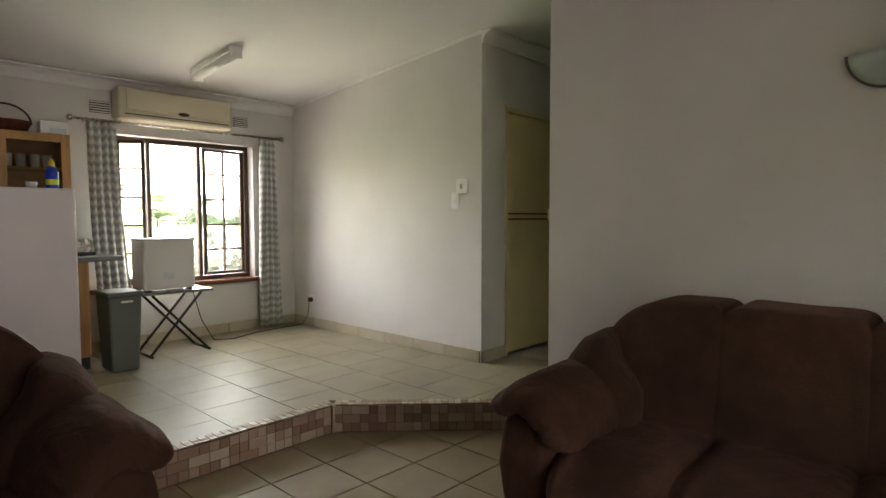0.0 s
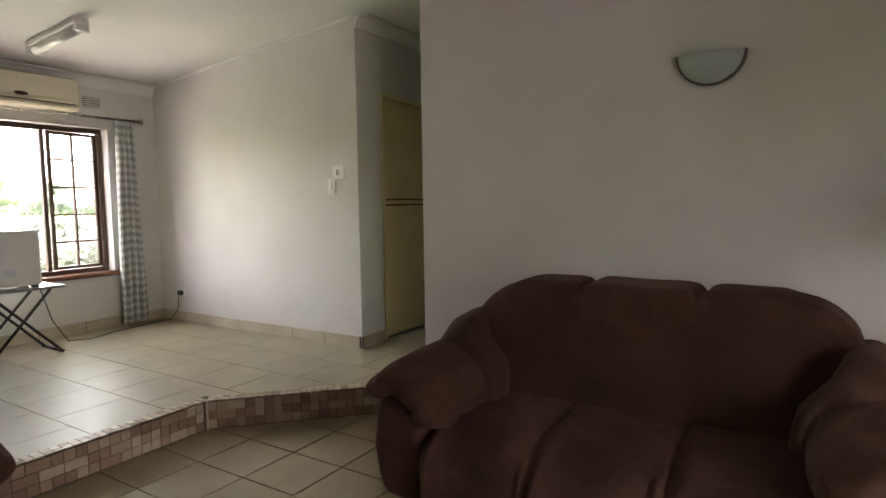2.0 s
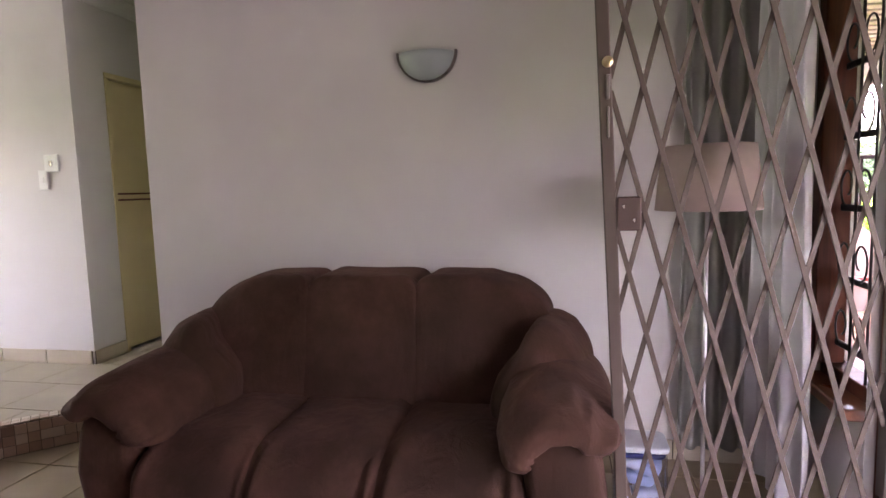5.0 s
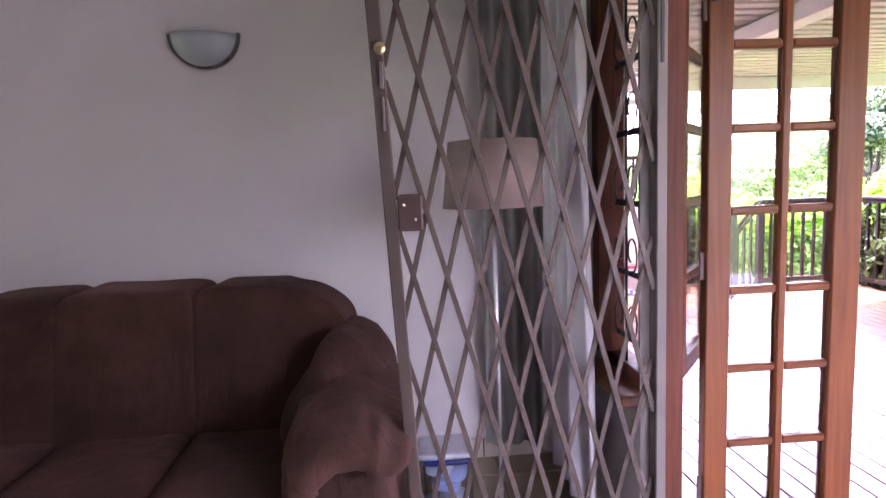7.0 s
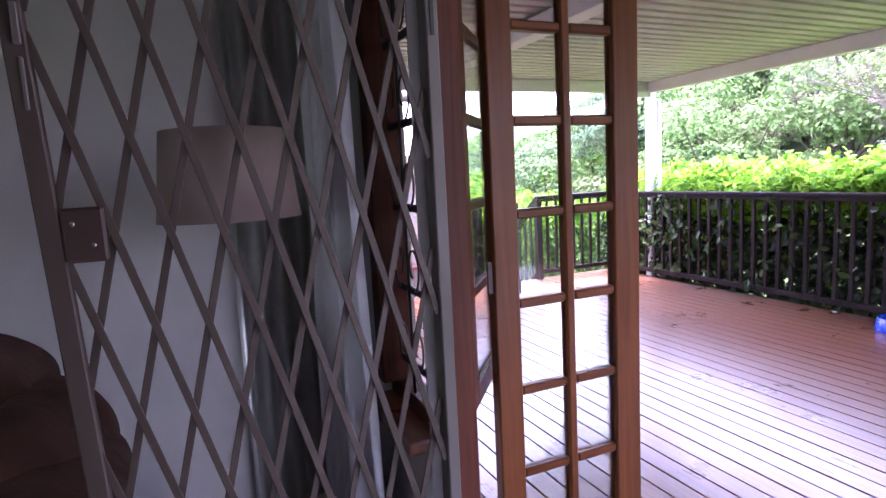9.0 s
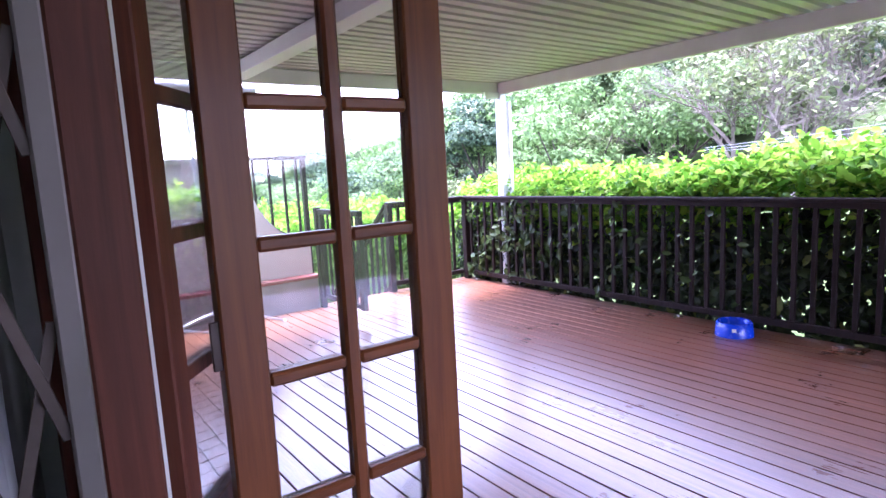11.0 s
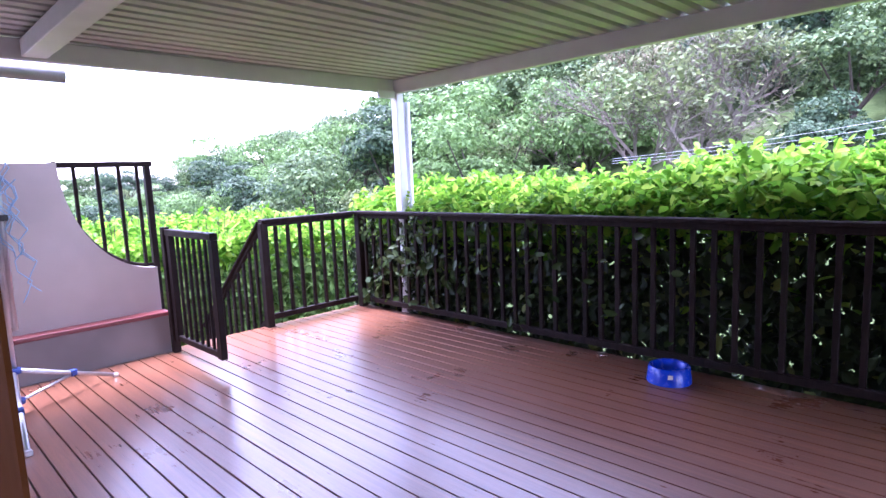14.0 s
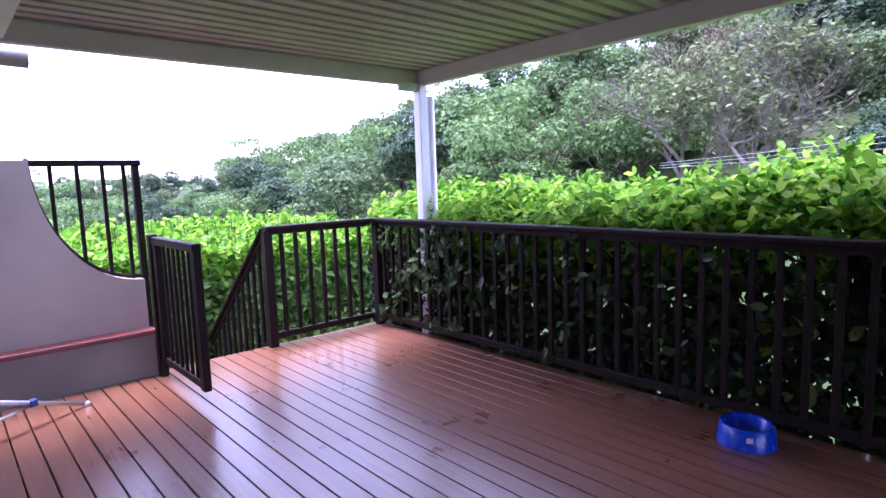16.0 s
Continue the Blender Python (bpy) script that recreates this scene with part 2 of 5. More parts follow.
def tube(bm, pts, r, n=8, r_end=None, cap=True):
    pts = [Vector(p) for p in pts]
    rings = []
    for i, p in enumerate(pts):
        d = (pts[min(i + 1, len(pts) - 1)] - pts[max(i - 1, 0)]).normalized()
        u = d.orthogonal().normalized() if i == 0 else (u - d * u.dot(d)).normalized()
        w = d.cross(u)
        rr = r if r_end is None else r + (r_end - r) * i / (len(pts) - 1)
        rings.append([bm.verts.new(p + rr * (math.cos(a) * u + math.sin(a) * w)) for a in
                      [2 * math.pi * k / n for k in range(n)]])
    for a, b in zip(rings, rings[1:]):
        for k in range(n):
            f = bm.faces.new((a[k], a[(k + 1) % n], b[(k + 1) % n], b[k]))
            f.smooth = True
    if cap:
        bm.faces.new(rings[0][::-1])
        bm.faces.new(rings[-1])
    return bm


def T(pts, r, n=8, r_end=None):
    return tube(bmesh.new(), pts, r, n, r_end)


def lathe(bm, prof, n=24, at=(0, 0, 0), closed=False):
    rings = []
    for r, z in prof:
        rings.append([bm.verts.new((at[0] + r * math.cos(2 * math.pi * k / n), at[1] + r * math.sin(2 * math.pi * k / n), at[2] + z))
                      for k in range(n)])
    pairs = list(zip(rings, rings[1:])) + ([(rings[-1], rings[0])] if closed else [])
    for a, b in pairs:
        for k in range(n):
            f = bm.faces.new((a[k], a[(k + 1) % n], b[(k + 1) % n], b[k]))
            f.smooth = True
    return bm


def puff(bm, c, s, e1=0.4, e2=0.4, nu=36, nv=24, wobble=0.01, freq=5.0, m=None, warp=None, seed=0.0):
    """A stuffed cushion: a superellipsoid with soft creases."""
    def f(w, e):
        return math.copysign(abs(w) ** e, w)
    rows = []
    for j in range(nv + 1):
        v = -math.pi / 2 + math.pi * j / nv
        ring = []
        for i in range(nu):
            u = 2 * math.pi * i / nu
            p = Vector((f(math.cos(v), e1) * f(math.cos(u), e2), f(math.cos(v), e1) * f(math.sin(u), e2), f(math.sin(v), e1)))
            q = Vector((p.x * s[0], p.y * s[1], p.z * s[2]))
            q += p.normalized() * wobble * noise.noise(q * freq + Vector((seed, seed * 2, c[0] * 3)))
            if warp:
                q = warp(q)
            if m is not None:
                q = m @ q
            ring.append(q + Vector(c))
        rows.append(ring)
    bot, top = bm.verts.new(rows[0][0]), bm.verts.new(rows[-1][0])
    vr = [[bm.verts.new(p) for p in r] for r in rows[1:-1]]
    for a, b in zip(vr, vr[1:]):
        for k in range(nu):
            bm.faces.new((a[k], a[(k + 1) % nu], b[(k + 1) % nu], b[k])).smooth = True
    for k in range(nu):
        bm.faces.new((bot, vr[0][(k + 1) % nu], vr[0][k])).smooth = True
        bm.faces.new((top, vr[-1][k], vr[-1][(k + 1) % nu])).smooth = True
    return bm


def mesh_of(name, bm, material):
    bmesh.ops.recalc_face_normals(bm, faces=bm.faces)
    me = bpy.data.meshes.new(name)
    bm.to_mesh(me)
    bm.free()
    me.materials.append(material)
    return me


def part(name, bm, material, parent=None, label=""):
    ob = new(name, mesh_of(name, bm, material))
    if parent is not None:
        ob.parent = parent
    return tagged(ob, label)


def thing(name, label, category, at=(0, 0, 0), rz=0, group="", kind=""):
    ob = new(name)
    ob.empty_display_size = 0.1
    ob.matrix_world = pose(*at, 0, 0, rz)
    return tagged(ob, label, category, group, kind)


def struct(name, bm, material, label, category):
    return tagged(part(name, bm, material), label, category, kind="structure")


def raw(name, verts, faces, material, smooth=False):
    me = bpy.data.meshes.new(name)
    me.from_pydata(verts, [], faces)
    me.materials.append(material)
    if smooth:
        me.polygons.foreach_set("use_smooth", [True] * len(me.polygons))
    return new(name, me)


UP = 0.17          # raised floor level
WX = -5.15         # west wall, inner face
GY = 3.634         # wall beside the raised floor
SY = 3.11          # wall behind the sofa
EX = 1.53          # east wall, inner face
CZ0, CZ1 = 2.47, 2.80


# ---- large structure ----
def wall_with_hole(name, axis, at, thick, lo, hi, z0, z1, holes, label, mat=None):
    """A wall along x (axis 'x', at a y) or along y, with rectangular openings (lo, hi, z0, z1)."""
    bm = bmesh.new()

    def put(a, b, c, d):
        if b - a > 1e-4 and d - c > 1e-4:
            if axis == 'x':
                box(bm, a, at, c, b, at + thick, d)
            else:
                box(bm, at, a, c, at + thick, b, d)
    cur = lo
    for a, b, c, d in sorted(holes):
        put(cur, a, z0, z1)
        put(a, b, z0, c)
        put(a, b, d, z1)
        cur = b
    put(cur, hi, z0, z1)
    return struct(name, bm, mat or WALL, label, "wall")


WIN = (1.72, 3.17, 0.70, 2.03)     # west window opening: y, y, z, z
DOOR = (0.15, 2.22, 0.0, 2.08)     # doorway to the deck
EWIN = (2.222, 2.62, 0.60, 2.03)    # narrow window beside the doorway
wall_with_hole("wall_west", 'y', WX - 0.22, 0.22, -3.2, GY + 0.15, -0.1, 3.1, [WIN], "cream white plastered wall with a wide window opening")
wall_with_hole("wall_east", 'y', EX, 0.12, -3.2, SY, -0.1, 3.1, [DOOR, EWIN], "cream white plastered wall with a doorway to the deck")
wall_with_hole("wall_green_side", 'x', GY, 0.15, WX, -2.52, -0.1, 3.1, [], "cream white plastered wall along the raised floor")
wall_with_hole("wall_north", 'x', SY, 0.15, -1.57, EX + 0.22, -0.1, 3.1, [], "cream white plastered wall behind the brown sofa")
wall_with_hole("wall_south", 'x', -3.35, 0.15, WX - 0.2, EX + 0.22, -0.1, 3.1, [], "plain cream plastered wall")
wall_with_hole("wall_passage_west", 'y', -2.67, 0.15, GY + 0.15, 6.4, 0.0, 3.1, [(3.93, 4.75, UP, 2.19)], "cream passage wall with a cupboard doorway")
wall_with_hole("wall_passage_east", 'y', -1.57, 0.15, SY + 0.15, 6.4, 0.0, 3.1, [], "cream passage wall")
wall_with_hole("wall_passage_end", 'x', 6.4, 0.15, -2.67, -1.42, 0.0, 3.1, [], "cream wall at the end of the passage")
struct("wall_closet_back", B(-3.3, 3.8, 0, -3.2, 4.9, 2.6), WALL, "plain wall behind the yellow door", "wall")

bm = bmesh.new()   # ceiling, rising a little from the window side
prof = [(WX - 0.2, CZ0), (-1.57, CZ1), (EX + 0.2, CZ1)]
for (xa, za), (xb, zb) in zip(prof, prof[1:]):
    q = [bm.verts.new(p) for p in ((xa, -3.3, za), (xb, -3.3, zb), (xb, 6.5, zb), (xa, 6.5, za))]
    r = [bm.verts.new(v.co + Vector((0, 0, 0.12))) for v in q]
    bm.faces.new(q)
    bm.faces.new(r[::-1])
    for i in range(4):
        bm.faces.new((q[i], r[i], r[(i + 1) % 4], q[(i + 1) % 4]))
struct("ceiling", bm, CEIL, "off-white painted ceiling sloping up from the window", "ceiling")


def cornice(pts, d, h=0.075):
    """A coved plaster moulding: points along the wall top, d pointing into the room."""
    bm = bmesh.new()
    d = Vector(d)
    rings = []
    for p in pts:
        p = Vector(p)
        ring = [p + Vector((0, 0, -h)), p + Vector((0, 0, -h)) + d * 0.012]
        for k in range(1, 5):
            a = math.pi / 2 * k / 5
            ring.append(p + d * (0.012 + (h - 0.02) * (1 - math.cos(a))) + Vector((0, 0, -h + (h - 0.012) * math.sin(a))))
        ring += [p + d * h + Vector((0, 0, -0.012)), p + d * h, p]
        rings.append([bm.verts.new(q) for q in ring])
    n = len(rings[0])
    for a, b in zip(rings, rings[1:]):
        for k in range(n):
            bm.faces.new((a[k], a[(k + 1) % n], b[(k + 1) % n], b[k]))
    bm.faces.new(rings[0])
    bm.faces.new(rings[-1][::-1])
    return struct("trim", bm, CEIL, "white plaster cornice along the ceiling", "cornice")


def ceil_z(x):
    return CZ0 + (CZ1 - CZ0) * (x - WX + 0.2) / (-1.57 - WX + 0.2) if x < -1.57 else CZ1


cornice([(WX + 0.001, -3.1, ceil_z(WX) - 0.002), (WX + 0.001, GY, ceil_z(WX) - 0.002)], (1, 0, 0), 0.1)
cornice([(WX + 0.1, GY - 0.001, ceil_z(WX + 0.1) - 0.002), (-2.52, GY - 0.001, ceil_z(-2.52) - 0.002)], (0, -1, 0), 0.022)
cornice([(-2.519, GY, ceil_z(-2.52) - 0.003), (-2.519, 6.4, ceil_z(-2.52) - 0.003)], (1, 0, 0), 0.09)

# floors: a lower slab, and a raised one whose edge turns 45 degrees towards the passage
struct("floor", B(-2.6, -3.3, -0.12, EX + 0.22, 3.3, -0.008), GROUT, "tan ceramic tile floor with dark joints", "floor")
EDGE = [(-2.54, -3.3), (-2.54, 2.25), (-1.66, 3.13)]
outline = EDGE + [(-1.42, 3.13), (-1.42, 6.4), (-3.3, 6.4), (WX - 0.05, 3.7), (WX - 0.05, -3.3)]
bm = bmesh.new()
lo = [bm.verts.new((x, y, -0.1)) for x, y in outline]
hi = [bm.verts.new((x, y, UP - 0.008)) for x, y in outline]
bm.faces.new(lo)
bm.faces.new(hi[::-1])
for i in range(len(lo)):
    j = (i + 1) % len(lo)
    bm.faces.new((lo[i], hi[i], hi[j], lo[j]))
raised = struct("floor_raised", bm, GROUT, "raised beige tiled floor one step up", "floor")


def skirting(x0, y0, x1, y1, z):
    """Skirting tiles, end to end along a wall."""
    owner = tagged(new("baseboard"), "beige tile skirting along the wall", "skirting", kind="structure")
    a, b = Vector((x0, y0, 0)), Vector((x1, y1, 0))
    d = (b - a).normalized()
    n, ln = int((b - a).length / 0.4) + 1, (b - a).length
    w = ln / n
    me = mesh_of("skirting_tile", B(0.003, 0, 0, w - 0.003, 0.012, 0.095, 0.002), SKIRT)
    for i in range(n):
        ob = new("skirting_tile", me)
        ob.parent = owner
        ob.matrix_world = Matrix.Translation(a + d * w * i + Vector((0, 0, z))) @ pose(0, 0, 0, 0, 0, math.degrees(math.atan2(d.y, d.x)))
    part("joint", B(0, 0.0, 0, ln, 0.006, 0.09, 0, Matrix.Translation(a + Vector((0, 0, z))) @ pose(0, 0, 0, 0, 0, math.degrees(math.atan2(d.y, d.x)))), GROUT, owner)


skirting(-2.535, GY - 0.001, WX, GY - 0.001, UP)   # faces south
skirting(-2.519, 3.93, -2.519, GY, UP)
skirting(WX + 0.001, GY, WX + 0.001, 0.2, UP)
skirting(EX - 0.001, 2.3, EX - 0.001, 3.1, 0.0)
skirting(EX, SY - 0.001, -1.57, SY - 0.001, 0.0)
# eave added out of view, only to trim sky light through the window
struct("eave", B(WX - .5, -4.0, 2.42, WX - .23, 9.0, 2.54), WALL, "unseen eave added to cut sky light at the west window", "eave")
# pale reflector slab added below the sill to bounce light onto the ceiling
struct("pavement", B(-10.4, -4.0, -.3, WX - .225, 9.0, -.1), plain("pale_bounce_grey", (.32, .31, .28), .8, scale=2, var=.2), "unseen pale slab added to bounce light through the west window", "paving")


# ---- west window, curtains, air conditioner ----
def west_window():
    w = thing("window_1", "brown steel window with open small-paned casements and white reveals", "window", kind="structure")
    x = WX - 0.13
    y0, y1, z0, z1 = WIN

    def bar(name, a, b, c, d, t=0.03, dx=0.0):
        return part(name, B(x + dx - t / 2, a, c, x + dx + t / 2, b, d, 0.004), STEELWIN, w)
    for a, b, c, d in ((y0, y1, z0, z0 + .045), (y0, y1, z1 - .045, z1), (y0, y0 + .045, z0 + .045, z1 - .045), (y1 - .045, y1, z0 + .045, z1 - .045)):
        bar("window_frame", a, b, c, d, 0.05)
    m1, m2 = 2.20, 2.665
    for m in (m1, m2):
        bar("mullion", m - .018, m + .018, z0 + .045, z1 - .045, 0.045)
    part("pane", B(x - .003, m1 + .018, z0 + .045, x + .003, m2 - .018, z1 - .045), GLASS, w).visible_shadow = False
    # side lights: casements of two by five panes, hinged at the outer side, one ajar
    for hinge, side, ang in ((y1 - .045, -1, 8), (y0 + .045, 1, 38)):
        wd = (hinge - m2 - .018) if side < 0 else (m1 - .018 - hinge)
        m = Matrix.Translation((x - 0.02, hinge, 0)) @ pose(0, 0, 0, 0, 0, ang * side * -1)
        sash = part("casement", bmesh.new(), STEELWIN, w)
        bm = bmesh.new()
        za, zb = z0 + .05, z1 - .05
        f = 0.028
        for a, b, c, d in ((0, f, za, zb), (wd - f, wd, za, zb), (f, wd - f, za, za + f), (f, wd - f, zb - f, zb), (wd / 2 - .009, wd / 2 + .009, za + f, zb - f)):
            lo_, hi_ = sorted((a * side, b * side))
            box(bm, -.014, lo_, c, .014, hi_, d, 0.003, m)
        for k in range(1, 5):
            zz = za + (zb - za) * k / 5
            lo_, hi_ = sorted((f * side, (wd - f) * side))
            box(bm, -.011, lo_, zz - .009, .011, hi_, zz + .009, 0.002, m)
        bm.to_mesh(sash.data)
        bm.free()
        for k in range(5):
            for h in range(2):
                a, b = sorted(((f if h == 0 else wd / 2 + .009) * side, (wd / 2 - .009 if h == 0 else wd - f) * side))
                g = part("pane", B(-.002, a, za + (zb - za) * k / 5 + .012, .002, b, za + (zb - za) * (k + 1) / 5 - .012, 0, m), GLASS, w)
                g.visible_shadow = False
    part("window_sill", B(WX - 0.11, y0 - 0.06, z0 - 0.035, WX + 0.045, y1 + 0.05, z0 + 0.004, 0.008), SILLWOOD, w, "red-brown varnished timber sill")


west_window()


def curtain(name, label, x, y0, y1, z0, z1, mat, folds, amp=0.035, along='y', flare=0.0, thick=0.004, lean=0.0):
    """A hanging cloth with deep vertical folds, a little wider at the hem."""
    nu, nv = folds * 10, 26
    vs, fs = [], []
    for j in range(nv + 1):
        v = j / nv
        z = z1 + (z0 - z1) * v
        for i in range(nu + 1):
            u = i / nu
            sp = 1 + flare * v
            yy = (y0 + y1) / 2 + (u - 0.5) * (y1 - y0) * sp + lean * v * v
            a = amp * (0.75 + 0.35 * v) * math.sin(2 * math.pi * folds * u + 0.7 * math.sin(3 * v + folds) + 0.5 * noise.noise((u * 4, v * 2, y0)))
            a += 0.012 * noise.noise((u * 9, v * 3, 2.1))
            vs.append((x + a, yy, z) if along == 'y' else (yy, x + a, z))
    for j in range(nv):
        for i in range(nu):
            k = j * (nu + 1) + i
            fs.append((k, k + 1, k + nu + 2, k + nu + 1))
    ob = raw(name, vs, fs, mat, True)
    sol = ob.modifiers.new("thickness", 'SOLIDIFY')
    sol.thickness = thick
    return tagged(ob, label, "curtain")


curtain("curtain", "grey and white wavy-patterned curtain gathered beside the window", WX + 0.1, 1.67, 1.88, 0.21, 2.1, CURTAIN, 4, 0.03, flare=0.3, lean=0.1)
curtain("curtain", "grey and white wavy-patterned curtain hanging to the tiled floor", WX + 0.1, 3.2, 3.375, 0.2, 2.1, CURTAIN, 4, 0.03, flare=0.5)
rod = thing("curtain_rod", "brushed metal curtain rod with ball finials above the window", "curtain rod")
part("pole", T([(WX + 0.1, 1.56, 2.115), (WX + 0.1, 3.42, 2.115)], 0.011, 10), CHROME, rod)
for y in (1.54, 3.44):
    part("finial", lathe(bmesh.new(), [(0.001, -.026), (.016, -.022), (.026, 0), (.016, .022), (.001, .026)], 14, (WX + 0.1, y, 2.115)), CHROME, rod)
for y in (1.66, 3.38):
    part("bracket", B(WX, y - .01, 2.1, WX + 0.1, y + .01, 2.108, 0.001), CHROME, rod)

ac = thing("air_conditioner", "yellowed cream split air conditioner above the window", "air conditioner")
bm = B(WX + 0.002, 1.87, 2.135, WX + 0.2, 2.86, 2.405, 0.03, seg=3)
part("casing", bm, CREAM_PLASTIC, ac)
part("front_panel", B(WX + 0.196, 1.93, 2.215, WX + 0.212, 2.80, 2.39, 0.006, seg=2), CREAM_PLASTIC, ac)
part("air_slot", B(WX + 0.19, 1.92, 2.178, WX + 0.2035, 2.82, 2.186), BLACK, ac, "black air outlet slot")
part("flap", B(WX + 0.185, 1.92, 2.15, WX + 0.207, 2.82, 2.174, 0.004), CREAM_PLASTIC, ac)
part("badge", lathe(bmesh.new(), [(0.001, .0), (.05, .0), (.05, .004), (.001, .005)], 20), BROWN_PLATE, ac, "oval brown badge").matrix_world = \
    Matrix.Translation((WX + 0.21, 2.4, 2.225)) @ pose(0, 0, 0, 0, 90, 0) @ Matrix.Diagonal((0.32, 1, 1, 1))
for ya, yb, za, zb in ((1.71, 1.865, 2.19, 2.29), (2.97, 3.12, 2.21, 2.305)):
    v = thing("air_vent", "small white louvred air vent in the wall", "air vent", group="wall vents")
    part("backing", B(WX, ya, za, WX + 0.004, yb, zb), BLACK, v)
    for k in range(5):
        z = za + (zb - za) * (k + 0.5) / 5
        part("slat", B(WX + 0.003, ya, z - .006, WX + 0.012, yb, z + .005, 0.002), WALL, v)

lamp = thing("ceiling_light", "fluorescent tube light fitting fixed to the sloping ceiling", "ceiling light")
sl = math.degrees(math.atan((CZ1 - CZ0) / 3.78))
lm = Matrix.Translation((-4.2, 2.345, ceil_z(-4.2))) @ pose(0, 0, 0, 0, -sl, 0)
part("body", B(-.35, -.055, -.045, .35, .055, -.001, 0.006, lm), WHITE_PLASTIC, lamp)
bm = bmesh.new()
tube(bm, [(-.33, 0, -.052), (.33, 0, -.052)], 0.042, 16)
bmesh.ops.transform(bm, matrix=lm, verts=bm.verts)
part("diffuser", bm, plain("milky_diffuser", (0.75, 0.76, 0.72), 0.3), lamp)
for s in (-.34, .34):
    part("end_cap", B(s - .014, -.05, -.096, s + .014, .05, -.04, 0.008, lm), WHITE_PLASTIC, lamp)

# switches and the plug on the wall beside the raised floor
for x, z, w, h, nm, lb in ((-2.715, 1.55, 0.115, 0.115, "light_switch", "white square light switch plate"), (-2.79, 1.44, 0.075, 0.13, "intercom_switch", "small white wall controller")):
    s = thing(nm, lb + " on the cream wall", "switch")
    part("plate", B(x - w / 2, GY - .012, z - h / 2, x + w / 2, GY, z + h / 2, 0.004), WHITE_PLASTIC, s)
    part("rocker", B(x - .012, GY - .02, z - .02, x + .012, GY - .011, z + .02, 0.003), CHROME if nm == "light_switch" else WHITE_PLASTIC, s)
so = thing("wall_socket", "white wall socket with a black plug and cord", "socket")
part("plate", B(-4.87, GY - .01, .42, -4.75, GY, .5, .003), WHITE_PLASTIC, so)
part("plug", B(-4.835, GY - .05, .43, -4.785, GY - .009, .475, 0.01, seg=2), BLACK, so, "black plug")
part("cord", T([(-4.81, GY - .045, .43), (-4.81, GY - .06, .3), (-4.86, GY - .1, .2), (-4.95, 3.3, .176), (-4.9, 3.0, .176), (-4.8, 2.75, .176), (-4.78, 2.55, .2), (-4.78, 2.44, .4), (-4.78, 2.36, .7)], 0.004, 6), BLACK, so)

# yellow stable door in the passage
yd = thing("door_2", "cream yellow flush cupboard door with a latch, closed", "door", kind="structure")
part("door_leaf", B(-2.60, 3.965, UP + .01, -2.56, 4.715, 2.15, 0.003), YELLOW, yd)
for a, b, c, d in ((3.93, 3.965, UP, 2.15), (4.715, 4.75, UP, 2.15), (3.93, 4.75, 2.152, 2.19)):
    part("door_frame", B(-2.67, a, c, -2.512, b, d, 0.003), YELLOW, yd)
for z in (1.29, 1.335):
    part("groove_bead", B(-2.561, 3.97, z - .007, -2.553, 4.6, z + .007, .002), DARKWOOD, yd, "dark bead across the door")
part("bolt", B(-2.561, 4.6, 1.28, -2.54, 4.63, 1.38, .004), BRASS, yd, "small brass bolt")


# ---- kitchen corner ----
fr = thing("fridge", "plain white enamel refrigerator seen from its side", "fridge")
part("body", B(-4.1, 0.52, UP + .03, -3.5, 1.17, 1.475, 0.012, seg=2), APPLIANCE, fr)
part("door", B(-4.09, 0.46, UP + .05, -3.51, 0.517, 1.47, 0.012, seg=2), APPLIANCE, fr)
part("plinth", B(-4.06, 0.56, UP, -3.54, 1.13, UP + .04), BLACK, fr)
bo = thing("dish_soap_bottle", "blue dish soap bottle with a yellow cap on the fridge", "bottle")
part("bottle", lathe(bmesh.new(), [(.001, 0), (.03, 0), (.032, .01), (.032, .09), (.024, .115), (.014, .125), (.001, .125)], 18, (-3.56, 1.07, 1.475)), BLUE, bo)
part("label", lathe(bmesh.new(), [(.0328, .02), (.0328, .05)], 18, (-3.56, 1.07, 1.475)), plain("lime_label", (.5, .6, .05)), bo, "lime green label")
part("cap", lathe(bmesh.new(), [(.015, .122), (.015, .15), (.009, .155), (.008, .168), (.001, .168)], 14, (-3.56, 1.07, 1.475)), plain("yellow_cap_plastic", (.75, .55, .03)), bo, "yellow cap")
cup = thing("cup", "small white plastic cup on the fridge", "cup")
part("body", lathe(bmesh.new(), [(.001, 0), (.024, 0), (.03, .035), (.028, .035), (.022, .004), (.001, .004)], 18, (-3.6, 0.98, 1.475)), WHITE_PLASTIC, cup)

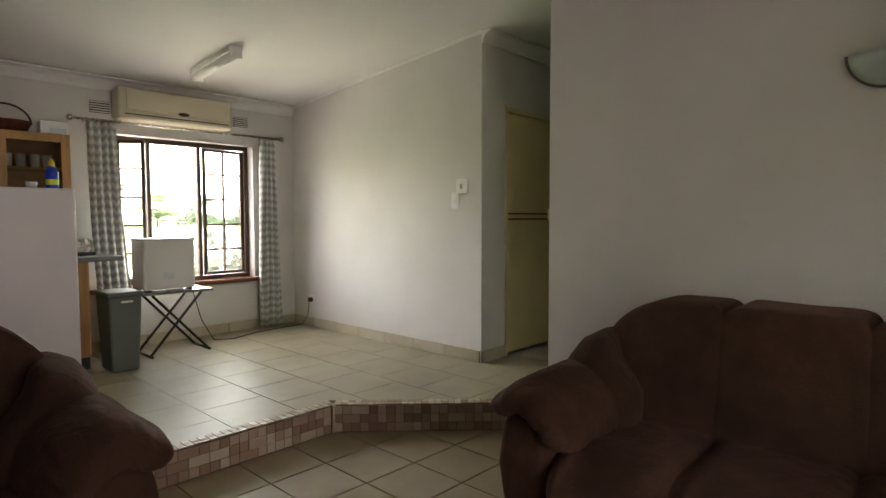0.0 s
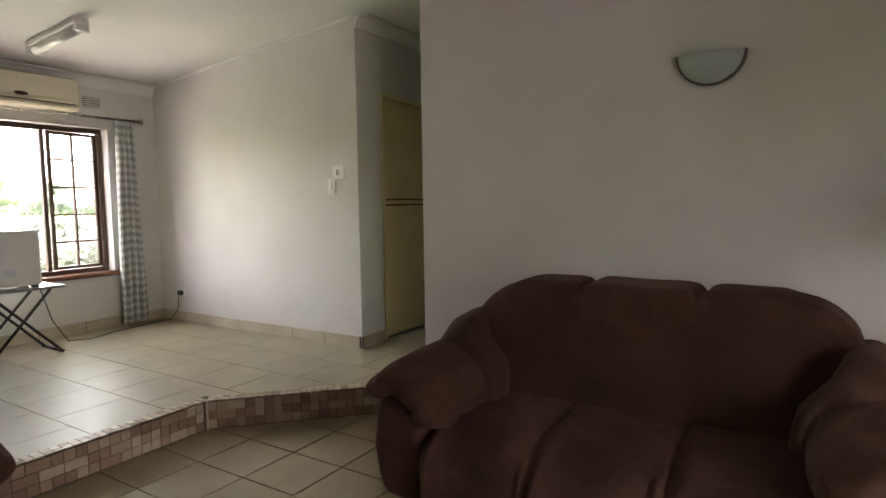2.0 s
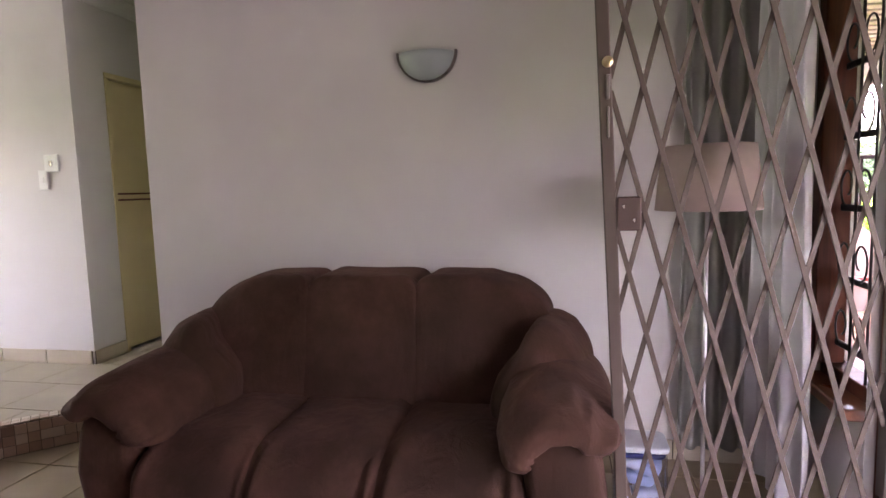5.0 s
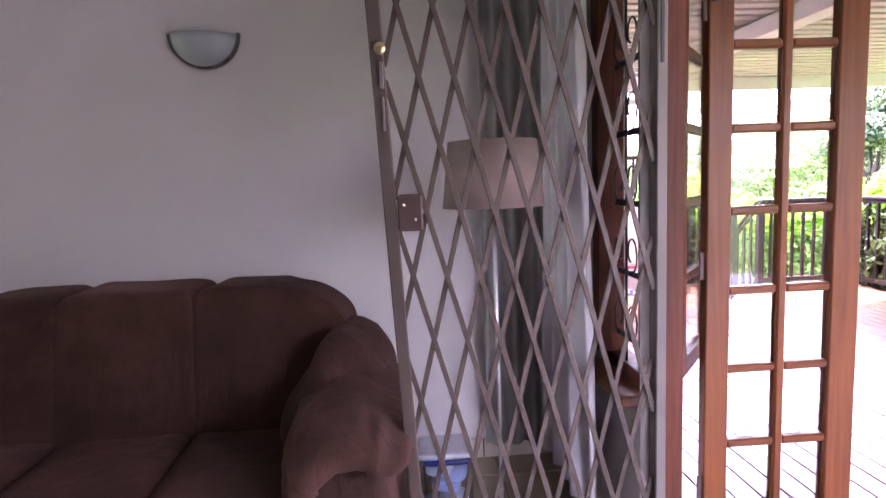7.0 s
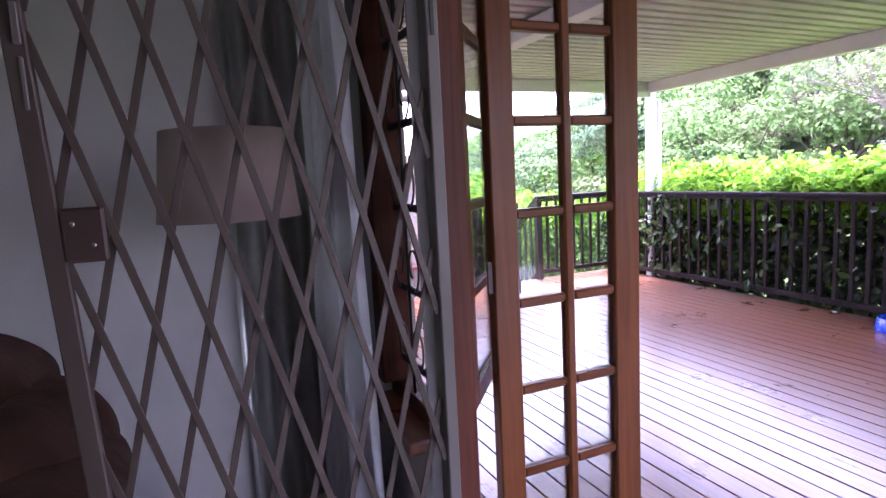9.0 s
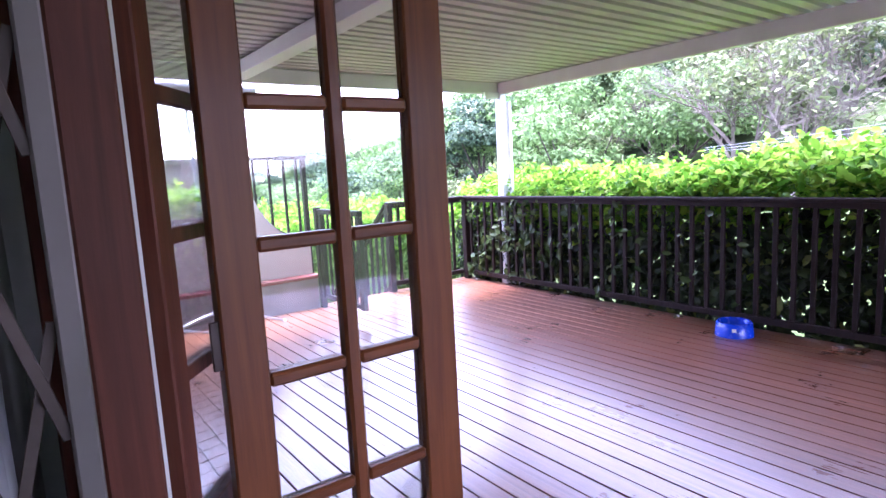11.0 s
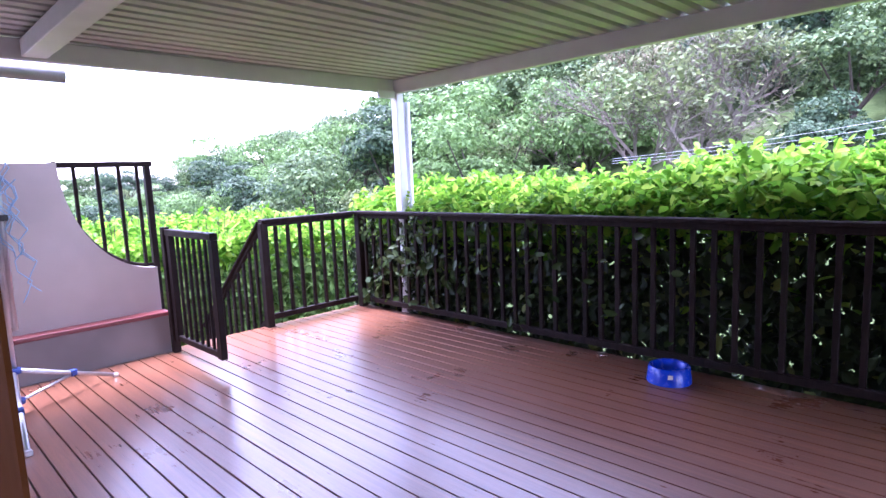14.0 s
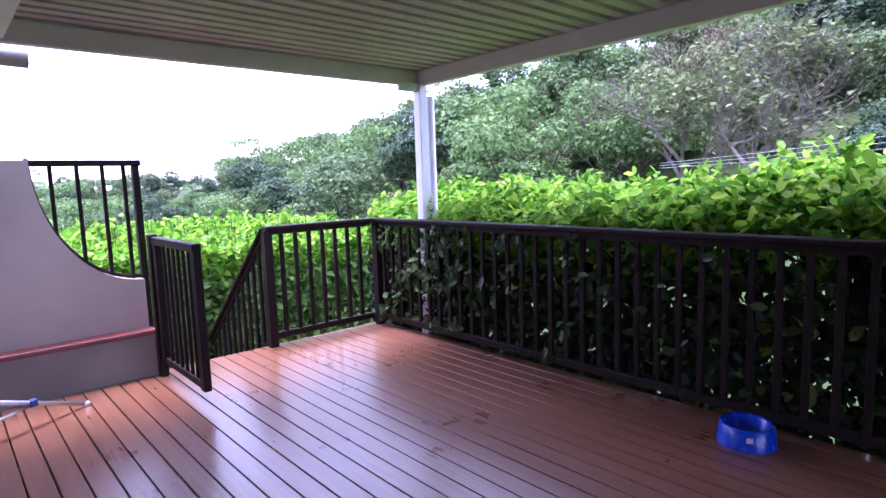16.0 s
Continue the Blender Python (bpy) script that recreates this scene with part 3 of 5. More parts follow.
cab = thing("wall_cabinet", "honey veneer wall cabinet with a glass door and glassware", "cabinet")
bm = bmesh.new()
for a in ((WX, 0.55, 1.42, -4.8, 0.57, 1.94), (WX, 1.45, 1.42, -4.8, 1.475, 1.94), (WX, .57, 1.42, -4.8, 1.45, 1.44), (WX, .57, 1.92, -4.8, 1.45, 1.94), (WX, .57, 1.67, -4.82, 1.45, 1.685), (WX, .57, 1.44, WX + .01, 1.45, 1.92)):
    box(bm, *a, 0.001)
part("body", bm, PINE, cab)
for ya, yb in ((0.56, 1.005), (1.015, 1.47)):
    d = part("door", B(-4.799, ya, 1.425, -4.78, ya + .06, 1.935, .003), PINE, cab)
    for bx in ((yb - .06, yb, 1.425, 1.935), (ya + .06, yb - .06, 1.425, 1.485), (ya + .06, yb - .06, 1.875, 1.935)):
        part("door_rail", B(-4.799, bx[0], bx[2], -4.78, bx[1], bx[3], .003), PINE, d)
    part("pane", B(-4.792, ya + .06, 1.485, -4.788, yb - .06, 1.875), glass_mat("smoky_cabinet_glass", (.82, .8, .76)), d)
for i, y in enumerate((1.1, 1.18, 1.27, 1.35)):
    g = thing("drinking_glass", "clear drinking glass on the cabinet shelf", "glass", group="glasses in the cabinet")
    part("body", lathe(bmesh.new(), [(.001, 0), (.026, 0), (.032, .1), (.03, .1), (.024, .006), (.001, .006)], 14, (-4.92, y, 1.685)), CLEARISH, g)
bk = thing("basket", "dark wicker basket with an arched handle on the cabinet", "basket")
part("bowl", lathe(bmesh.new(), [(.001, 0), (.13, 0), (.17, .08), (.16, .08), (.12, .01), (.001, .01)], 20, (-4.95, 1.1, 1.94)), DARKWOOD, bk)
part("handle", T([(-4.95, 1.1 + .165 * math.cos(a), 2.01 + .14 * math.sin(a)) for a in [math.pi * k / 12 for k in range(13)]], .008, 6), DARKWOOD, bk)
tb = thing("tissue_box", "white patterned tissue box on the cabinet", "box")
part("carton", B(-4.98, 1.3, 1.94, -4.86, 1.48, 2.04, .004), WHITE_PLASTIC, tb)
part("print", B(-4.8605, 1.36, 1.95, -4.857, 1.47, 1.99), CLEARISH, tb, "grey printed band")

kc = thing("kitchen_counter", "honey veneer kitchen base unit", "cabinet")
part("body", B(WX, .6, UP + .1, -4.53, 1.5, .985, .003), PINE, kc)
part("plinth", B(WX, .6, UP, -4.58, 1.5, UP + .1), BLACK, kc)
part("door", B(-4.53, .62, UP + .12, -4.51, 1.05, .97, .004), PINE, kc)
part("door", B(-4.53, 1.06, UP + .12, -4.51, 1.49, .97, .004), PINE, kc)
wt = thing("worktop", "grey speckled worktop on the base unit", "worktop")
part("slab", B(WX, .58, .985, -4.46, 1.72, 1.022, .008, seg=3), WORKTOP, wt)
kt = thing("toaster", "small chrome and black toaster on the worktop", "toaster")
part("body", B(-4.85, 1.4, 1.022, -4.68, 1.58, 1.15, .03, seg=3), CHROME, kt)
part("base", B(-4.86, 1.39, 1.022, -4.67, 1.59, 1.05, .006), BLACK, kt)

bn = thing("dustbin", "grey-green plastic kitchen bin with a flat lid", "bin")
bm = bmesh.new()
qs = []
for z, s in ((UP, .82), (.73, 1.0)):
    qs.append([bm.verts.new((-4.42 + sx * .15 * s, 1.66 + sy * .115 * s, z)) for sx, sy in ((-1, -1), (1, -1), (1, 1), (-1, 1))])
for k in range(4):
    bm.faces.new((qs[0][k], qs[0][(k + 1) % 4], qs[1][(k + 1) % 4], qs[1][k]))
bm.faces.new(qs[0])
bm.faces.new(qs[1])
bmesh.ops.bevel(bm, geom=list(bm.edges), offset=.015, segments=2, affect='EDGES', profile=.5)
part("body", bm, GREY_PLASTIC, bn)
part("lid", B(-4.58, 1.535, .73, -4.26, 1.785, .765, .012, seg=2), GREY_PLASTIC, bn)
part("logo_bar", B(-4.274, 1.63, .685, -4.2685, 1.71, .7), WHITE_PLASTIC, bn, "pale printed bar")

ft = thing("folding_table", "small folding table with a dark frame and crossed legs", "table")
part("tabletop", B(-4.9, 1.86, .685, -4.52, 2.44, .705, .006), WORKTOP, ft)
for x in (-4.85, -4.58):
    part("leg", T([(x, 1.93, UP + .012), (x, 2.36, .68)], .011, 8), BLACK, ft)
    part("leg", T([(x + .02, 2.4, UP + .012), (x + .02, 1.95, .68)], .011, 8), BLACK, ft)
for y in (1.93, 2.4):
    part("foot_bar", T([(-4.87, y, UP + .012), (-4.54, y, UP + .012)], .012, 8), BLACK, ft)
mf = thing("countertop_freezer", "small white box appliance on the folding table", "appliance")
part("body", B(-4.86, 1.9, .72, -4.58, 2.31, 1.135, .018, seg=3), APPLIANCE, mf)
part("lid", B(-4.865, 1.895, 1.125, -4.575, 2.315, 1.14, .006), APPLIANCE, mf)
for x in (-4.83, -4.62):
    for y in (1.94, 2.27):
        part("foot", B(x - .02, y - .02, .705, x + .02, y + .02, .722), BLACK, mf)
part("sticker", B(-4.581, 2.05, .8, -4.5785, 2.13, .86), CLEARISH, mf)


# ---- sofa and armchair ----
def settee(name, label, category, at, rz, half, seats, backs):
    """Overstuffed seating, front towards -y; half is half the inner seat width, seats and backs the cushion edges along x."""
    s = thing(name, label, category, at, rz)

    def p(nm, bm, lb=""):
        ob = part(nm, bm, SUEDE, s, lb)
        ob.matrix_parent_inverse = Matrix()
        return ob
    hw = half
    bw_ = hw + .065
    p("base", B(-hw - .17, -.42, .085, hw + .17, .44, .34, .04, seg=3))
    for i, (a, b) in enumerate(zip(seats, seats[1:])):
        c, w = (a + b) / 2, (b - a) / 2 + .019

        def seatwarp(q, c=c):
            if q.y < -.2:
                t = min(1, (-.2 - q.y) / .26)
                q.z -= .085 * t * t
                q.y += .013 * math.sin(q.x * 85 + 3 * noise.noise((q.x * 8, 0, c))) * min(1, (-.2 - q.y) / .16)
            q.z += .012 * noise.noise((q.x * 6 + c, q.y * 6, 1.5)) + .006 * noise.noise((q.x * 15 + c, q.y * 13, 4.5))
            return q
        p("seat_cushion", puff(bmesh.new(), (c, -.05, .325), (w, .47, .135), .34, .16, 96, 30, .010, 7, None, seatwarp, i))
        p("front_panel", puff(bmesh.new(), (c, -.405, .185), (w, .06, .11), .4, .2, 40, 12, .008, 12, None, None, i + 9))
    for i, (a, b) in enumerate(zip(backs, backs[1:])):
        c, w = (a + b) / 2, (b - a) / 2 + .012

        def backwarp(q, c=c, w=w, i=i):
            q.y += .20 * q.z
            x = q.x + c
            edge = abs(x) - (bw_ - .27)
            if edge > 0:
                q.z -= .125 * (edge / .27) ** 2 * max(0, q.z + .1) / .4
                q.x -= math.copysign(.09 * max(0, .05 - q.z) * min(1, edge / .27) / .3, x)
            q.y -= .03 * math.cos(min(1.5, abs(q.x) / w * 1.5)) - .01 * noise.noise((q.x * 4 + c, q.z * 5, 2.2))
            q.y += .012 * noise.noise((q.x * 12 + c * 3, q.z * 3, 7.7)) * max(0, .5 - q.z * 2)
            return q
        p("back_cushion", puff(bmesh.new(), (c, .27, .63), (w, .175, .322), .26, .06, 88, 34, .008, 6, None, backwarp, i + 5))
    for sgn in (-1, 1):
        def wingwarp(q, sgn=sgn):
            q.y += .16 * q.z
            q.z -= .05 * max(0, q.x * sgn) / .12
            q.x += sgn * .012 * math.sin(q.z * 24)
            return q
        p("wing_cushion", puff(bmesh.new(), (sgn * (hw + .045), .115, .57), (.138, .25, .215), .5, .45, 52, 32, .012, 7,
                               pose(0, 0, 0, 0, sgn * 29, sgn * -10), wingwarp, sgn))

        def saddle(q, sgn=sgn):
            """Drape a padded roll over the arm: q.x is the angle over the top, q.z the height off the core."""
            th, n = q.x * sgn - .27, q.z
            front = min(1, max(0, (-q.y - .12) / .28))
            n += .007 * math.sin(th * 26 + 2 * math.sin(th * 5)) * front - .02 * front * front
            n += .01 * noise.noise((th * 2.2, q.y * 5, sgn * 3.0))
            x = (.150 + n) * math.sin(th) + .09 * max(0, th - .55)
            z = (.185 + n) * math.cos(th) + .04 * q.y - .008 * front * front
            return Vector((sgn * (x - .05 * q.y), q.y, z))
        p("arm_cushion", puff(bmesh.new(), (sgn * (hw + .085), -.10, .445), (1.36, .40, .062), .55, .32, 96, 30, .008, 5,
                              None, saddle, sgn * 3))

        def panelwarp(q, sgn=sgn):
            q.x += sgn * (.016 * math.cos(q.z * 13) - .008)
            if q.z < 0:
                q.x *= 1 + .35 * q.z
            return q
        p("arm_panel", puff(bmesh.new(), (sgn * (hw + .115), -.07, .325), (.128, .40, .238), .3, .3, 48, 28, .007, 4, None, panelwarp, sgn * 2))
        for y in (-.36, .36):
            part("foot", lathe(bmesh.new(), [(.001, 0), (.022, 0), (.028, .09), (.001, .09)], 12, (sgn * (hw + .11), y, 0)), BLACK, s)
    p("back_panel", B(-hw - .06, .38, .09, hw + .06, .52, .72, .05, seg=3))
    p("back_rest_core", puff(bmesh.new(), (0, .42, .56), (hw + .03, .10, .27), .4, .35, 50, 20, .005))
    return s


settee("sofa", "three-seat dark brown suede sofa with overstuffed rolled arms", "sofa", (-0.165, 2.46, 0), 0, 0.69,
       [-0.67, -0.255, 0.205, 0.67], [-0.755, -0.275, 0.207, 0.755])
settee("armchair", "dark brown suede armchair with overstuffed rolled arms", "armchair", (-2.02, 0.36, 0), 90, 0.30, [-0.29, 0.29], [-0.365, 0.365])

# wall lamp
sc = thing("wall_lamp", "half-bowl frosted glass wall lamp with a brushed metal rim", "wall lamp")
bm = bmesh.new()
rows = []
for j in range(9):
    v = math.pi / 2 * j / 8
    rows.append([bm.verts.new((0.01 + .135 * math.cos(u) * math.cos(v), SY - .105 * math.sin(u) * math.cos(v) - .004, 1.95 - .128 * math.sin(v))) for u in [math.pi * k / 20 for k in range(21)]])
for a, b in zip(rows, rows[1:]):
    for k in range(20):
        f = bm.faces.new((a[k], a[k + 1], b[k + 1], b[k]))
        f.smooth = True
part("shade", bm, FROST, sc).modifiers.new("thickness", 'SOLIDIFY').thickness = .004
bm = bmesh.new()
rings = []
for k in range(33):
    a = math.pi * k / 32
    rings.append([bm.verts.new((0.01 - r * math.cos(a), yy, 1.958 - (r - .004) * math.sin(a))) for r, yy in
                  ((.137, SY - .03), (.148, SY - .03), (.148, SY - .004), (.137, SY - .004))])
for a, b in zip(rings, rings[1:]):
    for k in range(4):
        bm.faces.new((a[k], a[(k + 1) % 4], b[(k + 1) % 4], b[k])).smooth = k % 2 == 1
bm.faces.new(rings[0])
bm.faces.new(rings[-1][::-1])
part("rim", bm, plain("dark_nickel", (0.2, 0.19, 0.165), 0.28, 0.9), sc, "brushed metal band")


# ---- corner behind the security gate ----
def security_gate():
    """A sliding trellis gate, half drawn and swung into the room."""
    g = thing("security_gate", "taupe steel trellis security gate standing half open", "security gate")
    x0, x1, z0, z1, y = 0.785, 1.526, 0.03, 2.15, 2.11

    def sag(bm, lean=.04):
        for v in bm.verts:
            v.co.x -= lean * (v.co.z - 1.1) * (x1 - v.co.x) / (x1 - x0)
        return bm
    part("end_post", sag(B(x0 - .02, y - .016, z0, x0 + .016, y + .016, z1, .003)), GATE, g)
    part("channel", B(x1 - .002, y - .02, z0, x1 + .028, y + .03, z1, .003), CHANNEL, g, "grey steel channel")
    pitch, hh = 0.0957, 0.365
    NODE_X, NODE_Z = 0.8797, 1.228
    k = hh / pitch
    reach = (z1 - z0) / k
    for sgn in (1, -1):
        yy = y + sgn * .006
        a = NODE_X - sgn * (NODE_Z - z0) / k
        a -= math.ceil((a - (x0 - reach)) / pitch) * pitch
        while a < x1 + reach:
            za, zb = z0 + .02, z1 - .02
            xa, xb = a + sgn * (za - z0) / k, a + sgn * (zb - z0) / k
            lo_, hi_ = x0 + .004, x1 - .004
            a += pitch
            if min(xa, xb) > hi_ or max(xa, xb) < lo_:
                continue
            if sgn > 0:
                if xa < lo_:
                    za, xa = za + (lo_ - xa) * k, lo_
                if xb > hi_:
                    zb, xb = zb - (xb - hi_) * k, hi_
            else:
                if xa > hi_:
                    za, xa = za + (xa - hi_) * k, hi_
                if xb < lo_:
                    zb, xb = zb - (lo_ - xb) * k, lo_
            if zb - za < .08:
                continue
            d = Vector((xb - xa, 0, zb - za))
            m = Matrix.Translation((xa, yy, za)) @ Matrix.Rotation(math.atan2(d.x, d.z), 4, 'Y')
            part("strap", sag(B(-.0075, -.0025, 0, .0075, .0025, d.length, .001, m), .02), GATE, g)
    part("lock", lathe(bmesh.new(), [(.001, 0), (.016, 0), (.016, .008), (.011, .012), (.001, .012)], 18), BRASS, g, "round brass lock").matrix_world = Matrix.Translation((0.77, y - .016, 1.655)) @ pose(0, 0, 0, 90, 0, 0)
    part("latch", B(.765, y - .024, 1.55, .777, y - .014, 1.62, .002), CHANNEL, g)
    part("lock_box", B(.797, y - .022, 1.168, .866, y + .022, 1.268, .005), BROWN_PLATE, g, "brown steel lock box")
    for xx, zz in ((.815, 1.24), (.845, 1.2)):
        part("rivet", lathe(bmesh.new(), [(.001, 0), (.005, 0), (.004, .003), (.001, .003)], 8), CHROME, g).matrix_world = Matrix.Translation((xx, y - .022, zz)) @ pose(0, 0, 0, 90, 0, 0)
    part("keeper_slot", B(x1 + .008, y - .024, 1.6, x1 + .016, y - .018, 1.78), BLACK, g)
    part("handle_plate", B(.768, y - .02, 1.44, .776, y - .014, 1.53, .002), CHANNEL, g)


security_gate()

fl = thing("floor_lamp", "standing lamp with a beige drum shade and thin metal stem", "floor lamp", (1.1, 2.335, 0))
part("base", lathe(bmesh.new(), [(.001, 0), (.12, 0), (.12, .012), (.03, .025), (.012, .04), (.001, .04)], 28), CHROME, fl)
part("stem", T([(0, 0, .03), (0, 0, 1.39)], .007, 10), ALU, fl)
part("shade", lathe(bmesh.new(), [(.14, 1.42), (.162, 1.215), (.159, 1.215), (.137, 1.42)], 40, closed=True), SHADE, fl)
bm = bmesh.new()
for a in range(3):
    u = a * 2.094
    tube(bm, [(0, 0, 1.385), (.138 * math.cos(u), .138 * math.sin(u), 1.41)], .003, 6)
part("shade_spider", bm, CHROME, fl)

curtain("curtain", "pale grey curtain hanging beside the narrow window", 1.40, 2.38, 2.80, 0.17, 2.2, SHEER, 4, .034, flare=.12)
curtain("curtain", "grey-green drape hanging in the wall corner", SY - .09, 1.16, 1.46, 0.1, 2.25, DRAPE, 4, .022, along='x', flare=.1)
part_rod = thing("curtain_rod", "thin dark curtain rod above the narrow window", "curtain rod")
part("pole", T([(1.42, 2.3, 2.22), (1.42, 3.05, 2.22)], .01, 8), BLACK, part_rod)
part("bracket", B(1.415, 2.32, 2.2, EX, 2.33, 2.21), BLACK, part_rod)

tub = thing("storage_tub", "cloudy plastic tub with a dark blue rim and packets inside", "tub", (.93, 2.62, 0))
part("body", puff(bmesh.new(), (0, 0, .145), (.1, .085, .145), .2, .3, 36, 20, .002), glass_mat("cloudy_clear_plastic", (.86, .89, .95)), tub)
for k, (dx, dz) in enumerate(((-.03, .06), (.03, .08), (0, .15), (-.02, .22), (.03, .2))):
    part("packet", puff(bmesh.new(), (dx, 0, dz), (.055, .05, .03), .6, .6, 20, 12, .012, 20, None, None, k), CLEARISH if k % 2 else plain("pale_blue_packet", (.35, .42, .62)), tub, "crumpled packet")
part("lid", puff(bmesh.new(), (0, 0, .292), (.106, .09, .012), .3, .3, 36, 8, 0), CLEARISH, tub)
part("rim", puff(bmesh.new(), (0, -.012, .272), (.09, .082, .012), .3, .3, 36, 8, 0), plain("dark_blue_plastic", (.015, .025, .14), .35), tub, "dark blue rim")
ad = thing("plug_adaptor", "white multi-plug adaptor lying on the tiled floor", "adaptor")
part("body", puff(bmesh.new(), (.99, 2.42, .045), (.06, .05, .045), .35, .35, 28, 16, .002), WHITE_PLASTIC, ad)
for dx, dz in ((-.025, .03), (0, .045), (.025, .03), (-.012, .06), (.014, .06)):
    part("socket_hole", lathe(bmesh.new(), [(.001, 0), (.007, 0), (.006, .004), (.001, .004)], 10), BLACK, ad).matrix_world = Matrix.Translation((.99 + dx, 2.371, dz)) @ pose(0, 0, 0, 90, 0, 0)
ex = thing("extension_cord", "white extension lead lying on the tiled floor", "cable")
part("strip", B(1.13, 2.46, 0, 1.33, 2.51, .035, .006), WHITE_PLASTIC, ex)
part("cord", T([(1.13, 2.485, .02), (1.08, 2.5, .006), (1.02, 2.56, .006), (1.06, 2.66, .006), (1.15, 2.62, .006), (1.24, 2.66, .006), (1.3, 2.8, .006)], .005, 6), WHITE_PLASTIC, ex)


def east_window():
    w = thing("window_2", "narrow dark wood window with glazing bars, one sash open", "window", kind="structure")
    y0, y1, z0, z1 = EWIN
    xa, xb = EX + .03, EX + .105
    for a, b, c, d in ((y0, y1, z0, z0 + .05), (y0, y1, z1 - .05, z1)):
        part("window_frame", B(xa, a, c, xb, b, d, .004), DARKWOOD, w)
    part("window_frame", B(EX - .015, y1 - .06, z0 + .05, EX + .085, y1, z1 - .05, .004), DARKWOOD, w)
    zs = [.961, 1.203, 1.441, 1.676]
    # sash swung outwards beside the door leaf
    m = Matrix.Translation((1.665, 2.25, 0)) @ pose(0, 0, 0, 0, 0, 51)
    wd = .43
    sash = part("open_sash", bmesh.new(), DARKWOOD, w)
    bm = bmesh.new()
    for a, b, c, d in ((0, .05, z0 + .04, z1 - .03), (wd - .05, wd, z0 + .04, z1 - .03), (.05, wd - .05, z0 + .04, z0 + .1), (.05, wd - .05, z1 - .08, z1 - .03)):
        box(bm, a, -.016, c, b, .016, d, .003, m)
    for z in zs:
        box(bm, .05, -.012, z - .014, wd - .05, .012, z + .014, .002, m)
    bm.to_mesh(sash.data)
    bm.free()
    for a, b in zip([z0 + .1] + [z + .014 for z in zs], [z - .014 for z in zs] + [z1 - .08]):
        part("pane", B(.05, -.002, a, wd - .05, .002, b, 0, m), GLASS, w).visible_shadow = False
    # burglar bars: flat rails, slim uprights and scrolled ends
    for z in zs + [.73]:
        part("burglar_rail", B(EX + .05, y0 + .03, z - .011, EX + .062, y1 - .06, z + .011, .003), BLACK, w)
    for y in (2.33, 2.44):
        part("burglar_bar", T([(EX + .045, y, z0 + .05), (EX + .045, y, z1 - .05)], .0045, 6), BLACK, w)
    for z in (.73, .961, 1.203, 1.441, 1.676):
        for yc, sg in ((2.49, 1), (2.385, -1)):
            part("scroll", T([(EX + .04, yc + sg * .045 * math.cos(a) * (1 - a / 8), z + .075 + .06 * math.sin(a) * (1 - a / 9)) for a in [-1.4 + k * .45 for k in range(14)]], .0035, 5), BLACK, w)
    part("window_sill", B(EX - .06, y0 + .003, z0 - .035, EX + .1, y1 + .05, z0 + .004, .008, seg=2), SILLWOOD, w, "red-brown varnished timber sill")


east_window()

# doorway frame and the open glazed leaf
df = thing("door_1", "orange varnished timber frame of the doorway to the deck", "door frame", kind="structure")
part("jamb", B(EX + .028, 2.145, 0, EX + .104, 2.2205, 2.08, .004), DARKWOOD, df)
part("jamb", B(EX + .055, .15, 0, EX + .124, .215, 2.08, .004), DARKWOOD, df)
part("head", B(EX + .055, .215, 2.015, EX + .124, 2.145, 2.08, .004), DARKWOOD, df)
part("threshold", B(EX, .15, -.02, EX + .24, 2.22, .006, .003), DARKWOOD, df)
part("stay_hook", T([(EX + .14, 2.14, 1.83), (EX + .16, 2.12, 1.83), (EX + .175, 2.13, 1.80), (EX + .175, 2.13, 1.77)], .006, 6), BLACK, df)

lf = thing("glazed_door", "orange varnished small-paned timber door leaf folded open outwards", "door")
LX0, LX1, LY = 1.765, 2.282, 2.285
GX = (1.845, 2.006, 2.038, 2.187)
for a, b in ((LX0, GX[0]), (GX[3], LX1)):
    part("stile", B(a, LY - .021, .02, b, LY + .021, 2.03, .004), DOORWOOD, lf)
ZR = [.40, .655, .915, 1.172, 1.43, 1.685]
part("bottom_rail", B(GX[0], LY - .02, .02, GX[3], LY + .02, .15, .003), DOORWOOD_H, lf)
part("top_rail", B(GX[0], LY - .02, 1.935, GX[3], LY + .02, 2.03, .003), DOORWOOD_H, lf)
part("mullion", B(GX[1], LY - .018, .15, GX[2], LY + .018, 1.935, .006), DOORWOOD, lf)
edges = [.15] + ZR + [1.935]
for z in ZR:
    for a, b in ((GX[0], GX[1]), (GX[2], GX[3])):
        part("muntin", B(a, LY - .017, z - .014, b, LY + .017, z + .014, .006), DOORWOOD_H, lf)
for za, zb in zip(edges, edges[1:]):
    for a, b in ((GX[0], GX[1]), (GX[2], GX[3])):
        part("pane", B(a, LY - .002, za + .014, b, LY + .002, zb - .014), GLASS, lf).visible_shadow = False
for z in (.25, 1.0, 1.8):
    part("hinge", B(LX0 - .016, LY - .01, z - .045, LX0 + .002, LY - .002, z + .045, .002), BROWN_PLATE, lf)

